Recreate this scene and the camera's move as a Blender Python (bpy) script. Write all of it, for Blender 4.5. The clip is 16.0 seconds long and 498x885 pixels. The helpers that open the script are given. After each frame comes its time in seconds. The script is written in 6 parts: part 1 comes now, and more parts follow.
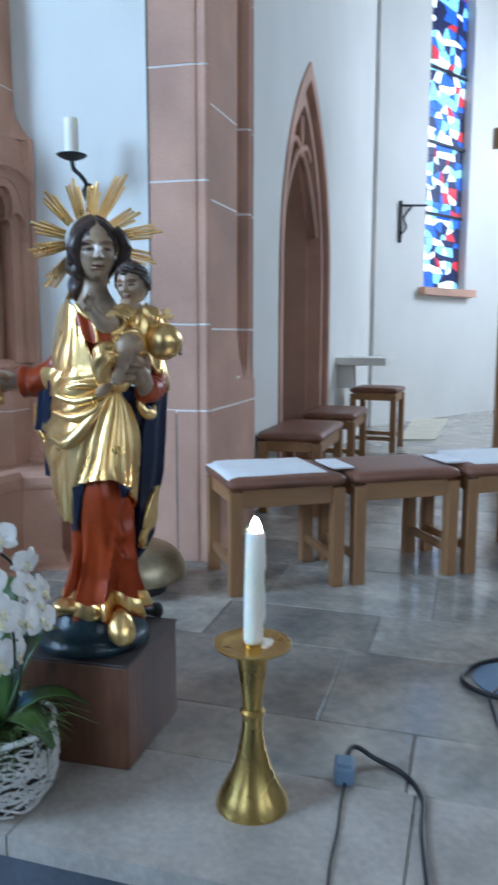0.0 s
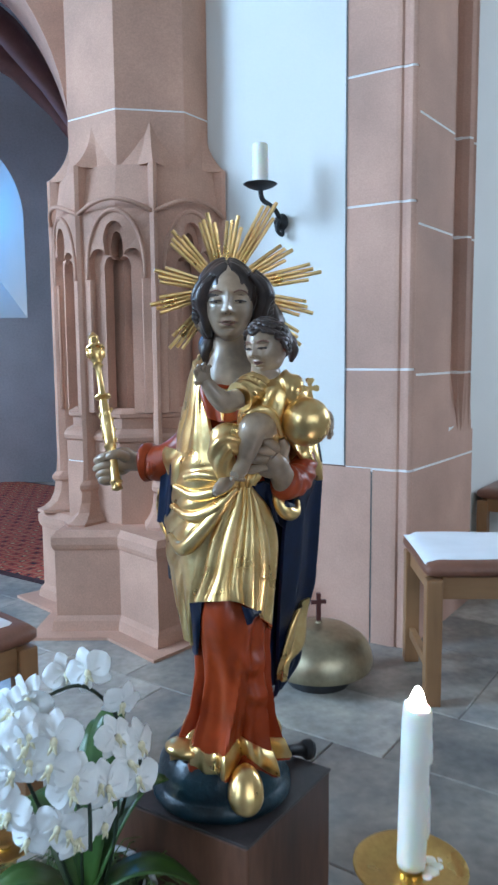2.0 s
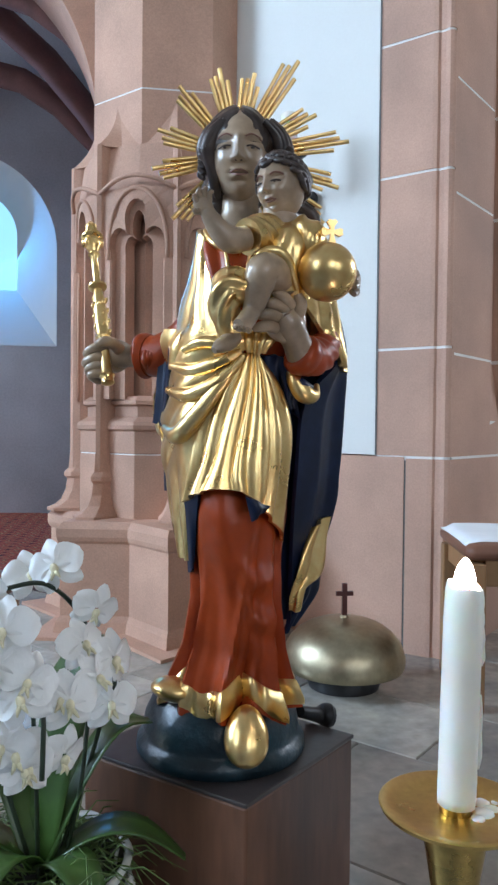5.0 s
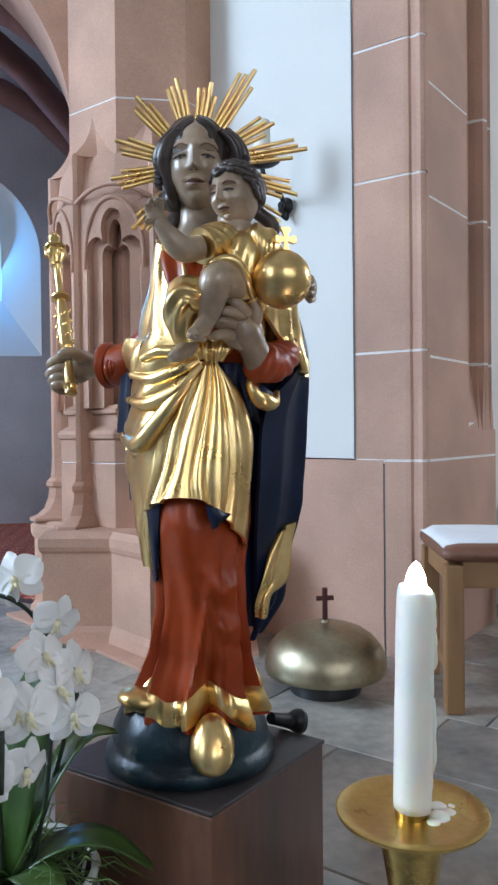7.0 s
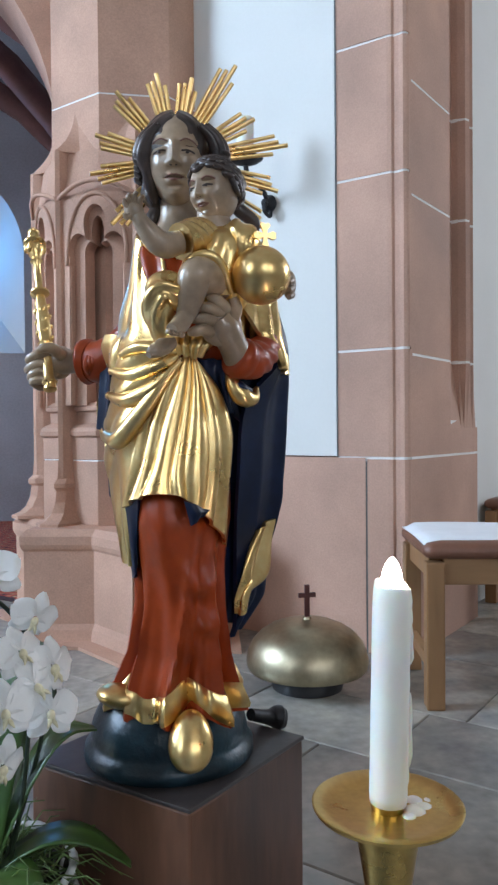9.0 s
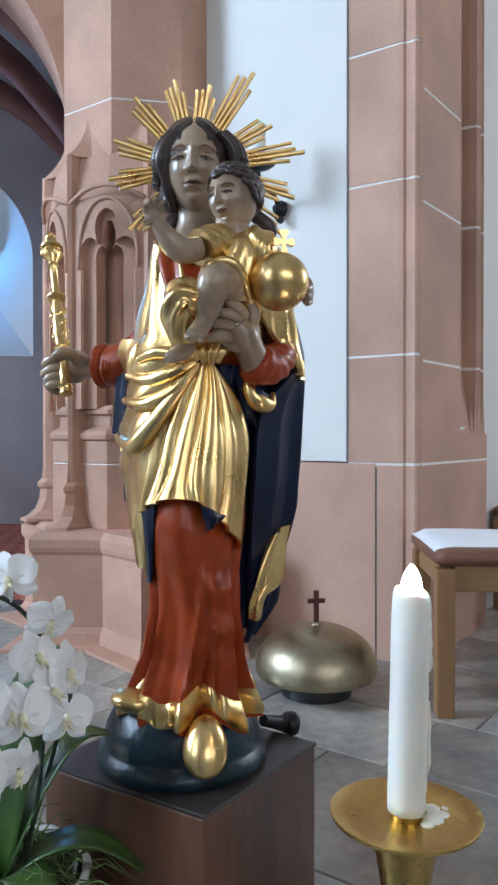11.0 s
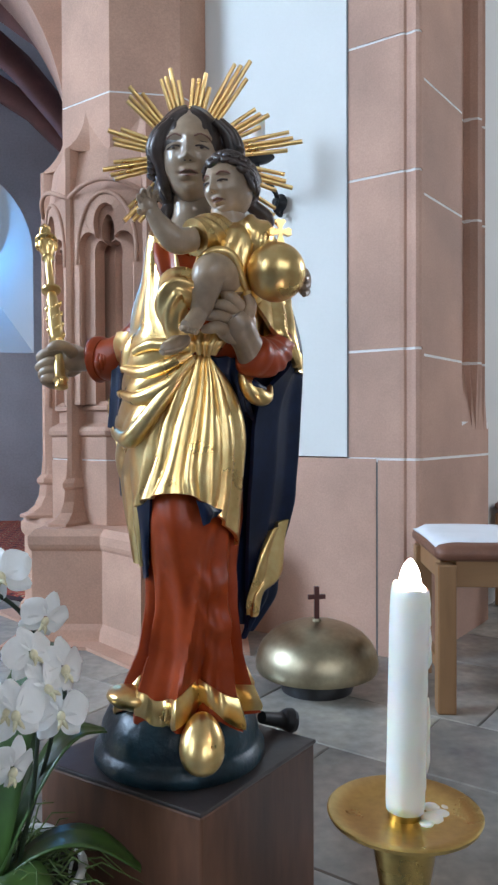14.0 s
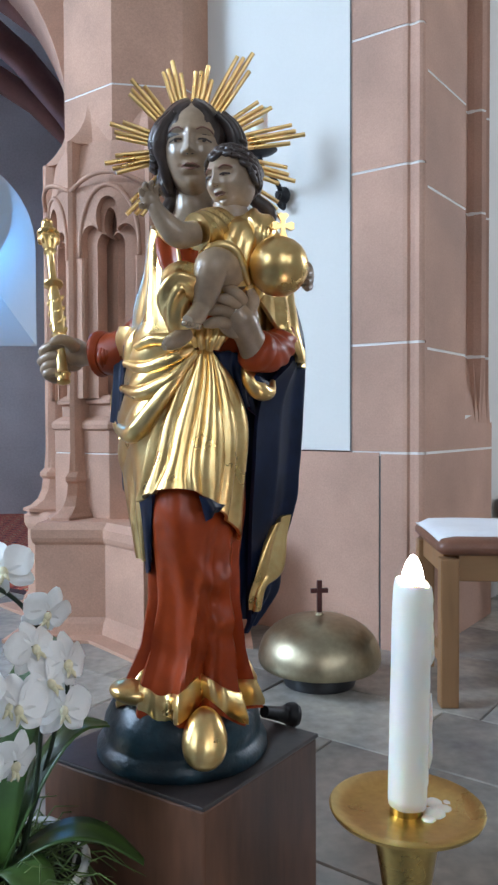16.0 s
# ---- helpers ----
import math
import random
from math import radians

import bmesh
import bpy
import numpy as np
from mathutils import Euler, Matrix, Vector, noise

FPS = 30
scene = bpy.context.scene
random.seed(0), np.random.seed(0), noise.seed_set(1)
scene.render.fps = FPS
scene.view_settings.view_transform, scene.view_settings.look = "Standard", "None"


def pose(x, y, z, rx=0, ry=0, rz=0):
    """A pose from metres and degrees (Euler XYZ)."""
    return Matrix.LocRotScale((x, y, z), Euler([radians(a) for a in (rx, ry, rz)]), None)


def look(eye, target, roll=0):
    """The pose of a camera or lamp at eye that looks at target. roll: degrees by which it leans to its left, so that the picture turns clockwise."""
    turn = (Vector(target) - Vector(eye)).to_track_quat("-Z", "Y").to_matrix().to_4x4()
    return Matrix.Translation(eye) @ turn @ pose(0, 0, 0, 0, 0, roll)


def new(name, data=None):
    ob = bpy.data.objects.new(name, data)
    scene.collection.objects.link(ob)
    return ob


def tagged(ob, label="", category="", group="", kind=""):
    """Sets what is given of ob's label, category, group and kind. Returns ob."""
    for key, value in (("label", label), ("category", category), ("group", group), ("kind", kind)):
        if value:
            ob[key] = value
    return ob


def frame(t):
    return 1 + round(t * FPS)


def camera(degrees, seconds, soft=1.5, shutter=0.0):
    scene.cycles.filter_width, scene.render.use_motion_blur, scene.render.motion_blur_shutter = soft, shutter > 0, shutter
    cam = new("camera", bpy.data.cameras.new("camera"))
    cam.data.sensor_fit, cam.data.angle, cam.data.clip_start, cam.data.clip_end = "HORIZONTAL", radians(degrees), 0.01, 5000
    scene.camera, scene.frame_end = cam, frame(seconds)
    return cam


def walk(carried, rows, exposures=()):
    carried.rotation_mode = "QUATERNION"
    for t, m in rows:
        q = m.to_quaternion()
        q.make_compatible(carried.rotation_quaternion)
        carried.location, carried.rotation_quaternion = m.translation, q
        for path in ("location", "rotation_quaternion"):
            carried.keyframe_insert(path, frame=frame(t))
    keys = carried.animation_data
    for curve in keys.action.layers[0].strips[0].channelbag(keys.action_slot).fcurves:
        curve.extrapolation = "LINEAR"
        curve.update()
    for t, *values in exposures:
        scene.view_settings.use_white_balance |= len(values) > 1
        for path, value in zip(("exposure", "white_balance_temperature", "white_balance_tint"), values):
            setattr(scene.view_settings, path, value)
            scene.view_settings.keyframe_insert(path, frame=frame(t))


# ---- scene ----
cam = camera(36.8, 16.0, soft=2.5, shutter=0.4)
# the colour balance warms on the way
EXPOSURES = [(0.0, -0.24, 5500, 8.0), (0.5, -0.08, 5350, 7.0), (1.5, 0.0, 5400, 6.0), (2.5, 0.0, 5700, 8.0), (3.5, 0.0, 5950, 9.0), (6.0, -0.05, 6250, 13.0), (16.0, -0.05, 6250, 13.0)]
PATH = [
    (0, (0.08, -0.009, 1.003), (1.019, 1.733, 0.714), 0.1),
    (0.5, (0.192, 0.09, 1.003), (0.873, 1.955, 0.764), -0.8),
    (1, (0.348, 0.15, 1.104), (0.84, 2.073, 0.855), -0.4),
    (1.5, (0.371, 0.197, 1.113), (0.715, 2.151, 0.856), -2.0),
    (2, (0.39, 0.355, 1.092), (0.749, 2.31, 0.863), -0.5),
    (2.5, (0.402, 0.483, 1.006), (0.692, 2.457, 0.873), 1.6),
    (3, (0.401, 0.5, 0.881), (0.74, 2.469, 0.792), 0.8),
    (3.5, (0.405, 0.508, 0.806), (0.735, 2.478, 0.703), 1.1),
    (5.8, (0.488, 0.54, 0.769), (0.749, 2.523, 0.749), 0.2),
    (6, (0.494, 0.531, 0.771), (0.773, 2.511, 0.744), -0.0),
    (6.5, (0.509, 0.533, 0.766), (0.792, 2.512, 0.726), -0.9),
    (7, (0.505, 0.526, 0.774), (0.799, 2.505, 0.745), -0.6),
    (7.5, (0.51, 0.526, 0.773), (0.804, 2.504, 0.746), -1.0),
    (8, (0.506, 0.512, 0.786), (0.818, 2.487, 0.741), -0.7),
    (8.5, (0.518, 0.523, 0.772), (0.83, 2.498, 0.749), -1.1),
    (9, (0.514, 0.525, 0.771), (0.846, 2.496, 0.737), -0.5),
    (11.5, (0.496, 0.527, 0.775), (0.814, 2.502, 0.754), 0.0),
    (12, (0.498, 0.529, 0.777), (0.816, 2.504, 0.746), -0.2),
    (12.5, (0.508, 0.535, 0.775), (0.827, 2.51, 0.739), -0.7),
    (13, (0.506, 0.537, 0.773), (0.833, 2.51, 0.738), -0.3),
    (13.5, (0.507, 0.537, 0.77), (0.824, 2.512, 0.74), -0.2),
    (14, (0.507, 0.541, 0.768), (0.821, 2.516, 0.737), -0.2),
    (14.5, (0.512, 0.536, 0.776), (0.829, 2.511, 0.731), -0.6),
    (15, (0.51, 0.54, 0.776), (0.828, 2.514, 0.716), -0.3),
    (15.5, (0.509, 0.544, 0.769), (0.825, 2.518, 0.725), -0.0),
    (16, (0.508, 0.543, 0.771), (0.814, 2.519, 0.721), -0.2),
]
walk(cam, [(t, look(eye, target, roll)) for t, eye, target, roll in PATH], EXPOSURES)

# ---- light ----
world = bpy.data.worlds.new("sky")
scene.world = world
world.use_nodes = True
_nt = world.node_tree
_sky = _nt.nodes.new("ShaderNodeTexSky")
_sky.sky_type = "NISHITA"
_sky.sun_disc = False
_sky.sun_elevation, _sky.sun_rotation = radians(38), radians(-60)
_nt.links.new(_sky.outputs[0], _nt.nodes["Background"].inputs[0])
_nt.nodes["Background"].inputs[1].default_value = 0.12


def area_lamp(name, eye, target, sx, sy, power, colour):
    d = bpy.data.lights.new(name, "AREA")
    d.shape, d.size, d.size_y, d.energy, d.color = "RECTANGLE", sx, sy, power, colour
    ob = new(name, d)
    ob.matrix_world = look(eye, target)
    return ob


DAY = (0.58, 0.78, 1.0)
# added nave lamps for unseen sources beside and behind the camera
area_lamp("unseen_nave_light", (-5.9, 2.7, 3.0), (0.6, 3.0, 1.0), 2.6, 4.2, 940, DAY)
area_lamp("unseen_nave_light", (-5.9, -2.6, 3.6), (0.5, 1.8, 1.0), 1.6, 3.6, 150, (0.8, 0.9, 1.0))
area_lamp("unseen_nave_light", (1.6, -6.9, 3.6), (0.9, 2.0, 1.2), 1.5, 3.4, 102, (1.0, 0.95, 0.90))
area_lamp("unseen_nave_light", (5.2, -6.9, 3.6), (1.2, 2.0, 1.2), 1.5, 3.4, 92, (1.0, 0.95, 0.90))
# daylight in the opening of the visible chapel window
area_lamp("chapel_light", (-0.95, 7.42, 2.4), (-0.6, 5.0, 0.6), 0.6, 0.9, 18, (0.10, 0.42, 1.0))
# added lamp with no visible source, brightens the chapel wall
area_lamp("chapel_light", (-5.7, 5.7, 2.4), (0.0, 6.9, 0.9), 1.2, 2.2, 130, (0.72, 0.85, 1.0))
# added lamp out of view, brightens the choir walls
area_lamp("unseen_choir_light", (9.25, 4.4, 3.1), (4.5, 5.4, 0.5), 1.2, 3.0, 400, (0.88, 0.93, 1.0))

# ---- materials ----


def material(name, base, rough=0.6, metal=0.0, var=0.12, scale=6.0, bump=0.15, fine=60.0, second=None, spec=0.5, stretch=None, coat=0.0, bump_d=0.004, per_object=0.0):
    m = bpy.data.materials.new(name)
    m.use_nodes = True
    nt = m.node_tree
    b = nt.nodes["Principled BSDF"]
    b.inputs["Roughness"].default_value = rough
    b.inputs["Metallic"].default_value = metal
    b.inputs["Specular IOR Level"].default_value = spec
    b.inputs["Coat Weight"].default_value = coat
    b.inputs["Coat Roughness"].default_value = 0.15
    tc = nt.nodes.new("ShaderNodeTexCoord")
    mp = nt.nodes.new("ShaderNodeMapping")
    nt.links.new(tc.outputs["Object"], mp.inputs[0])
    if stretch:
        mp.inputs["Scale"].default_value = stretch
    n1 = nt.nodes.new("ShaderNodeTexNoise")
    n1.inputs["Scale"].default_value, n1.inputs["Detail"].default_value = scale, 6
    n2 = nt.nodes.new("ShaderNodeTexNoise")
    n2.inputs["Scale"].default_value, n2.inputs["Detail"].default_value = fine, 4
    for n in (n1, n2):
        nt.links.new(mp.outputs[0], n.inputs[0])
    ramp = nt.nodes.new("ShaderNodeValToRGB")
    dark = second or tuple(c * (1 - var * 1.6) for c in base)
    light = base if second else tuple(min(1, c * (1 + var)) for c in base)
    ramp.color_ramp.elements[0].position, ramp.color_ramp.elements[1].position = 0.32, 0.68
    ramp.color_ramp.elements[0].color, ramp.color_ramp.elements[1].color = (*dark, 1), (*light, 1)
    nt.links.new(n1.outputs[0], ramp.inputs[0])
    mix = nt.nodes.new("ShaderNodeMix")
    mix.data_type, mix.blend_type = "RGBA", "OVERLAY"
    mix.inputs[0].default_value = min(0.5, var * 1.6)
    nt.links.new(ramp.outputs[0], mix.inputs[6])
    nt.links.new(n2.outputs[0], mix.inputs[7])
    out = mix.outputs[2]
    if per_object:
        oi = nt.nodes.new("ShaderNodeObjectInfo")
        mr = nt.nodes.new("ShaderNodeMapRange")
        mr.inputs[3].default_value, mr.inputs[4].default_value = 1 - per_object, 1 + per_object
        nt.links.new(oi.outputs["Random"], mr.inputs[0])
        hs = nt.nodes.new("ShaderNodeHueSaturation")
        nt.links.new(mr.outputs[0], hs.inputs["Value"])
        nt.links.new(out, hs.inputs["Color"])
        out = hs.outputs[0]
    nt.links.new(out, b.inputs["Base Color"])
    rr = nt.nodes.new("ShaderNodeMapRange")
    rr.inputs[3].default_value, rr.inputs[4].default_value = max(0.02, rough - 0.1), min(1, rough + 0.1)
    nt.links.new(n1.outputs[0], rr.inputs[0])
    nt.links.new(rr.outputs[0], b.inputs["Roughness"])
    if bump:
        add = nt.nodes.new("ShaderNodeMath")
        nt.links.new(n1.outputs[0], add.inputs[0])
        nt.links.new(n2.outputs[0], add.inputs[1])
        bp = nt.nodes.new("ShaderNodeBump")
        bp.inputs["Strength"].default_value, bp.inputs["Distance"].default_value = bump, bump_d
        nt.links.new(add.outputs[0], bp.inputs["Height"])
        nt.links.new(bp.outputs[0], b.inputs["Normal"])
    return m


PLASTER = material("white_plaster", (0.71, 0.69, 0.64), 0.85, var=0.03, scale=1.5, bump=0.12, fine=90)
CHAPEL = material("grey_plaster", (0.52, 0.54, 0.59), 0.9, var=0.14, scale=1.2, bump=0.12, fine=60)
SAND = material("red_sandstone", (0.53, 0.316, 0.228), 0.8, var=0.12, scale=2.5, bump=0.15, fine=180, per_object=0.05)
SAND_P = material("red_sandstone_pillar", (0.52, 0.298, 0.205), 0.8, var=0.15, scale=3.0, bump=0.15, fine=160)
MORTAR = material("white_mortar", (0.80, 0.76, 0.72), 0.9, var=0.04, scale=8, bump=0.1)
TILE = material("limestone_tile", (0.41, 0.37, 0.31), 0.16, var=0.22, scale=5, bump=0.05, fine=30, per_object=0.28, second=(0.23, 0.22, 0.205))
GROUT = material("floor_grout", (0.16, 0.15, 0.14), 0.8, var=0.1)
STEP = material("step_stone", (0.42, 0.38, 0.33), 0.35, var=0.18, scale=6, bump=0.06, second=(0.29, 0.26, 0.23))
OAK = material("oak_wood", (0.30, 0.155, 0.065), 0.45, var=0.12, scale=9, bump=0.12, stretch=(1, 1, 0.12), fine=50)
OAK_H = material("oak_wood_rail", (0.31, 0.165, 0.07), 0.45, var=0.12, scale=9, bump=0.12, stretch=(0.12, 1, 1), fine=50)
LEATHER = material("brown_leather", (0.20, 0.085, 0.05), 0.42, var=0.12, scale=12, bump=0.2, fine=220)
LINEN = material("white_linen", (0.82, 0.82, 0.82), 0.8, var=0.03, scale=12, bump=0.2, fine=300)
BLOCK = material("dark_stained_block", (0.120, 0.052, 0.028), 0.48, var=0.4, scale=7, bump=0.1, stretch=(1, 1, 0.2), fine=60)
BLOCKTOP = material("dark_stained_top", (0.032, 0.025, 0.024), 0.38, var=0.35, scale=9, bump=0.08)
BRASS = material("brass", (0.56, 0.39, 0.13), 0.28, 1.0, var=0.14, scale=10, bump=0.03, fine=120)
BELLM = material("dull_brass_bell", (0.42, 0.36, 0.24), 0.40, 1.0, var=0.14, scale=6, bump=0.03, fine=60)
IRON = material("black_iron", (0.03, 0.03, 0.032), 0.5, 0.6, var=0.2, scale=20)
BLACK = material("black_rubber", (0.018, 0.018, 0.02), 0.4, var=0.2, scale=20)
BLUEP = material("blue_grey_plug", (0.16, 0.24, 0.34), 0.5, var=0.1)
RED_DK = material("cross_wood", (0.10, 0.025, 0.02), 0.5, var=0.2)
WAXM = material("white_wax", (0.88, 0.84, 0.74), 0.42, var=0.04, scale=10, bump=0.08)
WAXM.node_tree.nodes["Principled BSDF"].inputs["Subsurface Weight"].default_value = 0.7
WAXM.node_tree.nodes["Principled BSDF"].inputs["Subsurface Radius"].default_value = (0.03, 0.02, 0.013)
PETAL = material("white_petal", (0.86, 0.86, 0.84), 0.5, var=0.03, scale=30, bump=0.1, fine=200)
LIP = material("yellow_lip", (0.80, 0.74, 0.50), 0.5, var=0.15, scale=60)
LEAF = material("orchid_leaf", (0.045, 0.095, 0.018), 0.35, var=0.2, scale=14, bump=0.08)
STEM = material("dark_stem", (0.018, 0.03, 0.014), 0.5, var=0.2, scale=20)
MOSS = material("grass_blades", (0.10, 0.16, 0.04), 0.6, var=0.3, scale=20)
WICKER = material("white_wicker", (0.72, 0.72, 0.69), 0.75, var=0.1, scale=30, bump=0.2)
SOIL = material("dark_soil", (0.03, 0.022, 0.015), 0.95, var=0.3, scale=30, bump=0.5)
GOLD = material("gold_leaf", (0.90, 0.65, 0.29), 0.30, 1.0, var=0.16, scale=22, bump=0.07, fine=110, bump_d=0.003, second=(0.76, 0.50, 0.19))
SKIN = material("painted_flesh", (0.36, 0.255, 0.165), 0.34, var=0.2, scale=16, bump=0.06, fine=70, coat=0.35)
HAIR = material("painted_dark_hair", (0.044, 0.028, 0.022), 0.35, var=0.25, scale=30, bump=0.2, coat=0.2)
ROBE = material("painted_red_robe", (0.29, 0.040, 0.006), 0.34, var=0.14, scale=14, bump=0.12, spec=0.35)
BLUE = material("painted_blue_lining", (0.0028, 0.0085, 0.030), 0.42, var=0.3, scale=12, bump=0.08, spec=0.3)
GLOBE = material("painted_blue_globe", (0.007, 0.024, 0.034), 0.33, var=0.45, scale=14, bump=0.35, fine=90)


def emitter(name, colour, strength):
    m = bpy.data.materials.new(name)
    m.use_nodes = True
    b = m.node_tree.nodes["Principled BSDF"]
    b.inputs["Base Color"].default_value = (*colour, 1)
    b.inputs["Emission Color"].default_value = (*colour, 1)
    b.inputs["Emission Strength"].default_value = strength
    return m


FLAME = emitter("candle_flame", (1.0, 0.86, 0.82), 60)
# glow for the panes of the added, unseen windows
ADDED_PANE = emitter("bright_window_glass", (0.55, 0.80, 1.0), 2.6)
BLUEGLASS = emitter("pale_blue_window_glass", (0.30, 0.66, 1.0), 1.25)

# ---- mesh helpers ----


def obj(name, verts, faces, mat, parent=None, label="", smooth=False, mats=None):
    me = bpy.data.meshes.new(name)
    me.from_pydata([tuple(v) for v in verts], [], [tuple(f) for f in faces])
    me.materials.append(mat)
    for x in mats or ():
        me.materials.append(x)
    if smooth:
        me.polygons.foreach_set("use_smooth", [True] * len(me.polygons))
    me.update()
    bm = bmesh.new()
    bm.from_mesh(me)
    bmesh.ops.recalc_face_normals(bm, faces=bm.faces)
    bm.to_mesh(me)
    bm.free()
    ob = new(name, me)
    if parent is not None:
        ob.parent = parent
    if label:
        ob["label"] = label
    return ob


def soften(ob, width=0.004, segments=2, angle=35):
    md = ob.modifiers.new("bevel", "BEVEL")
    md.width, md.segments, md.limit_method, md.angle_limit = width, segments, "ANGLE", radians(angle)
    return ob


def prism_data(poly, z0, z1):
    n = len(poly)
    v = [(x, y, z0) for x, y in poly] + [(x, y, z1) for x, y in poly]
    f = [tuple(reversed(range(n))), tuple(range(n, 2 * n))]
    f += [(i, (i + 1) % n, n + (i + 1) % n, n + i) for i in range(n)]
    return v, f


def prism(name, poly, z0, z1, mat, parent=None, label="", bevel=0.0):
    ob = obj(name, *prism_data(poly, z0, z1), mat, parent, label)
    if bevel:
        soften(ob, bevel)
    return ob


def box(name, c, s, mat, parent=None, label="", turn=0.0, bevel=0.0):
    a, (hx, hy) = radians(turn), (s[0] / 2, s[1] / 2)
    poly = [(c[0] + x * math.cos(a) - y * math.sin(a), c[1] + x * math.sin(a) + y * math.cos(a)) for x, y in ((-hx, -hy), (hx, -hy), (hx, hy), (-hx, hy))]
    return prism(name, poly, c[2] - s[2] / 2, c[2] + s[2] / 2, mat, parent, label, bevel)


def loft_data(rings, caps=True, closed=True):
    n, v, f = len(rings[0]), [], []
    for r in rings:
        v += [tuple(p) for p in r]
    for k in range(len(rings) - 1):
        for i in range(n if closed else n - 1):
            j = (i + 1) % n
            f.append((k * n + i, k * n + j, (k + 1) * n + j, (k + 1) * n + i))
    if caps and closed:
        f.append(tuple(reversed(range(n))))
        f.append(tuple((len(rings) - 1) * n + i for i in range(n)))
    return v, f


def lathe_data(profile, n=32, c=(0, 0, 0)):
    return loft_data([[(c[0] + r * math.cos(2 * math.pi * i / n), c[1] + r * math.sin(2 * math.pi * i / n), c[2] + z) for i in range(n)] for r, z in profile])


def lathe(name, profile, mat, parent=None, label="", n=40, c=(0, 0, 0)):
    ob = obj(name, *lathe_data(profile, n, c), mat, parent, label, smooth=True)
    ob.data.set_sharp_from_angle(angle=radians(40))
    return ob


def tube_data(path, radii, n=10):
    pts = [Vector(p) for p in path]
    rings, up = [], None
    for i, p in enumerate(pts):
        d = (pts[min(i + 1, len(pts) - 1)] - pts[max(i - 1, 0)]).normalized()
        if up is None:
            up = Vector((0, 0, 1)) if abs(d.z) < 0.9 else Vector((1, 0, 0))
        a = d.cross(up).normalized()
        up = a.cross(d).normalized()
        r = radii[i] if isinstance(radii, (list, tuple)) else radii
        rings.append([p + r * (math.cos(2 * math.pi * k / n) * a + math.sin(2 * math.pi * k / n) * up) for k in range(n)])
    return loft_data(rings)


def smooth_path(pts, steps=6):
    p = [Vector(q) for q in pts]
    p = [2 * p[0] - p[1]] + p + [2 * p[-1] - p[-2]]
    out = []
    for i in range(1, len(p) - 2):
        for k in range(steps):
            t = k / steps
            out.append(0.5 * ((2 * p[i]) + (p[i + 1] - p[i - 1]) * t + (2 * p[i - 1] - 5 * p[i] + 4 * p[i + 1] - p[i + 2]) * t * t + (3 * p[i] - p[i - 1] - 3 * p[i + 1] + p[i + 2]) * t ** 3))
    return out + [p[-2]]


def tube(name, path, radii, mat, parent=None, label="", n=10):
    return obj(name, *tube_data(path, radii, n), mat, parent, label, smooth=True)


def merged(parts):
    v, f = [], []
    for a, b in parts:
        k = len(v)
        v += list(a)
        f += [tuple(i + k for i in q) for q in b]
    return v, f


def thing(name, label, category, group="", loc=None):
    ob = new(name)
    if loc is not None:
        ob.matrix_world = loc
    ob.empty_display_size = 0.05
    return tagged(ob, label, category, group)


def structure(ob, label, category=""):
    return tagged(ob, label, category, kind="structure")


# church axes: U runs towards the choir, V across
U, V = Vector((0.7071, 0.7071)), Vector((-0.7071, 0.7071))


def uv(u, v):
    p = U * u + V * v
    return (p.x, p.y)


# ---- large structure ----
EDGE = 1.236  # the step's front along U
SLATE = material("dark_slate", (0.085, 0.095, 0.115), 0.4, var=0.2, scale=4)
lower = prism("lower_floor", [(-7, -8), (12, -8), (12, 12), (-7, 12)], -0.35, -0.15, SLATE)
structure(lower, "grey stone floor of the nave below the step", "floor")
floor = prism("floor", [uv(EDGE + 0.31, -9), uv(16, -9), uv(16, 9.5), uv(EDGE + 0.31, 9.5)], -0.15, -0.006, GROUT)
structure(floor, "worn polished limestone slab floor of the choir step", "floor")

# pier between the pillar and the choir wall
E1, E2, E3, E4, E5 = (1.257, 3.061), (1.396, 2.930), (1.468, 2.910), (1.722, 3.157), (1.935, 3.372)
pier = thing("wall_pier", "pier of red sandstone blocks with white mortar joints", "pier")
pier["kind"] = "structure"
LEFT = [E1, E2, (1.408, 2.922), (1.418, 2.923), (1.430, 2.912), (1.440, 2.898), (1.452, 2.896), (1.463, 2.902), E3, (1.50, 2.945), (1.45, 3.30), (1.30, 3.30)]
MOULD = [E3, E4, (1.735, 3.20), (1.758, 3.222), (1.775, 3.205), (1.800, 3.190), (1.822, 3.200), (1.832, 3.222), (1.838, 3.262), (1.868, 3.268), (1.878, 3.30), (1.885, 3.40), (1.60, 3.45), (1.42, 3.10)]
FULL = [E3, E4, (1.765, 3.200), (1.80, 3.235), (1.825, 3.26), (1.845, 3.28), (1.862, 3.298), (1.88, 3.316), (1.895, 3.332), (1.91, 3.347), (1.922, 3.36), E5, (1.60, 3.55), (1.42, 3.10)]


def inset(poly, k):
    c = Vector((sum(p[0] for p in poly) / len(poly), sum(p[1] for p in poly) / len(poly)))
    return [tuple(c + (Vector(p) - c) * (1 - k / max(0.05, (Vector(p) - c).length))) for p in poly]


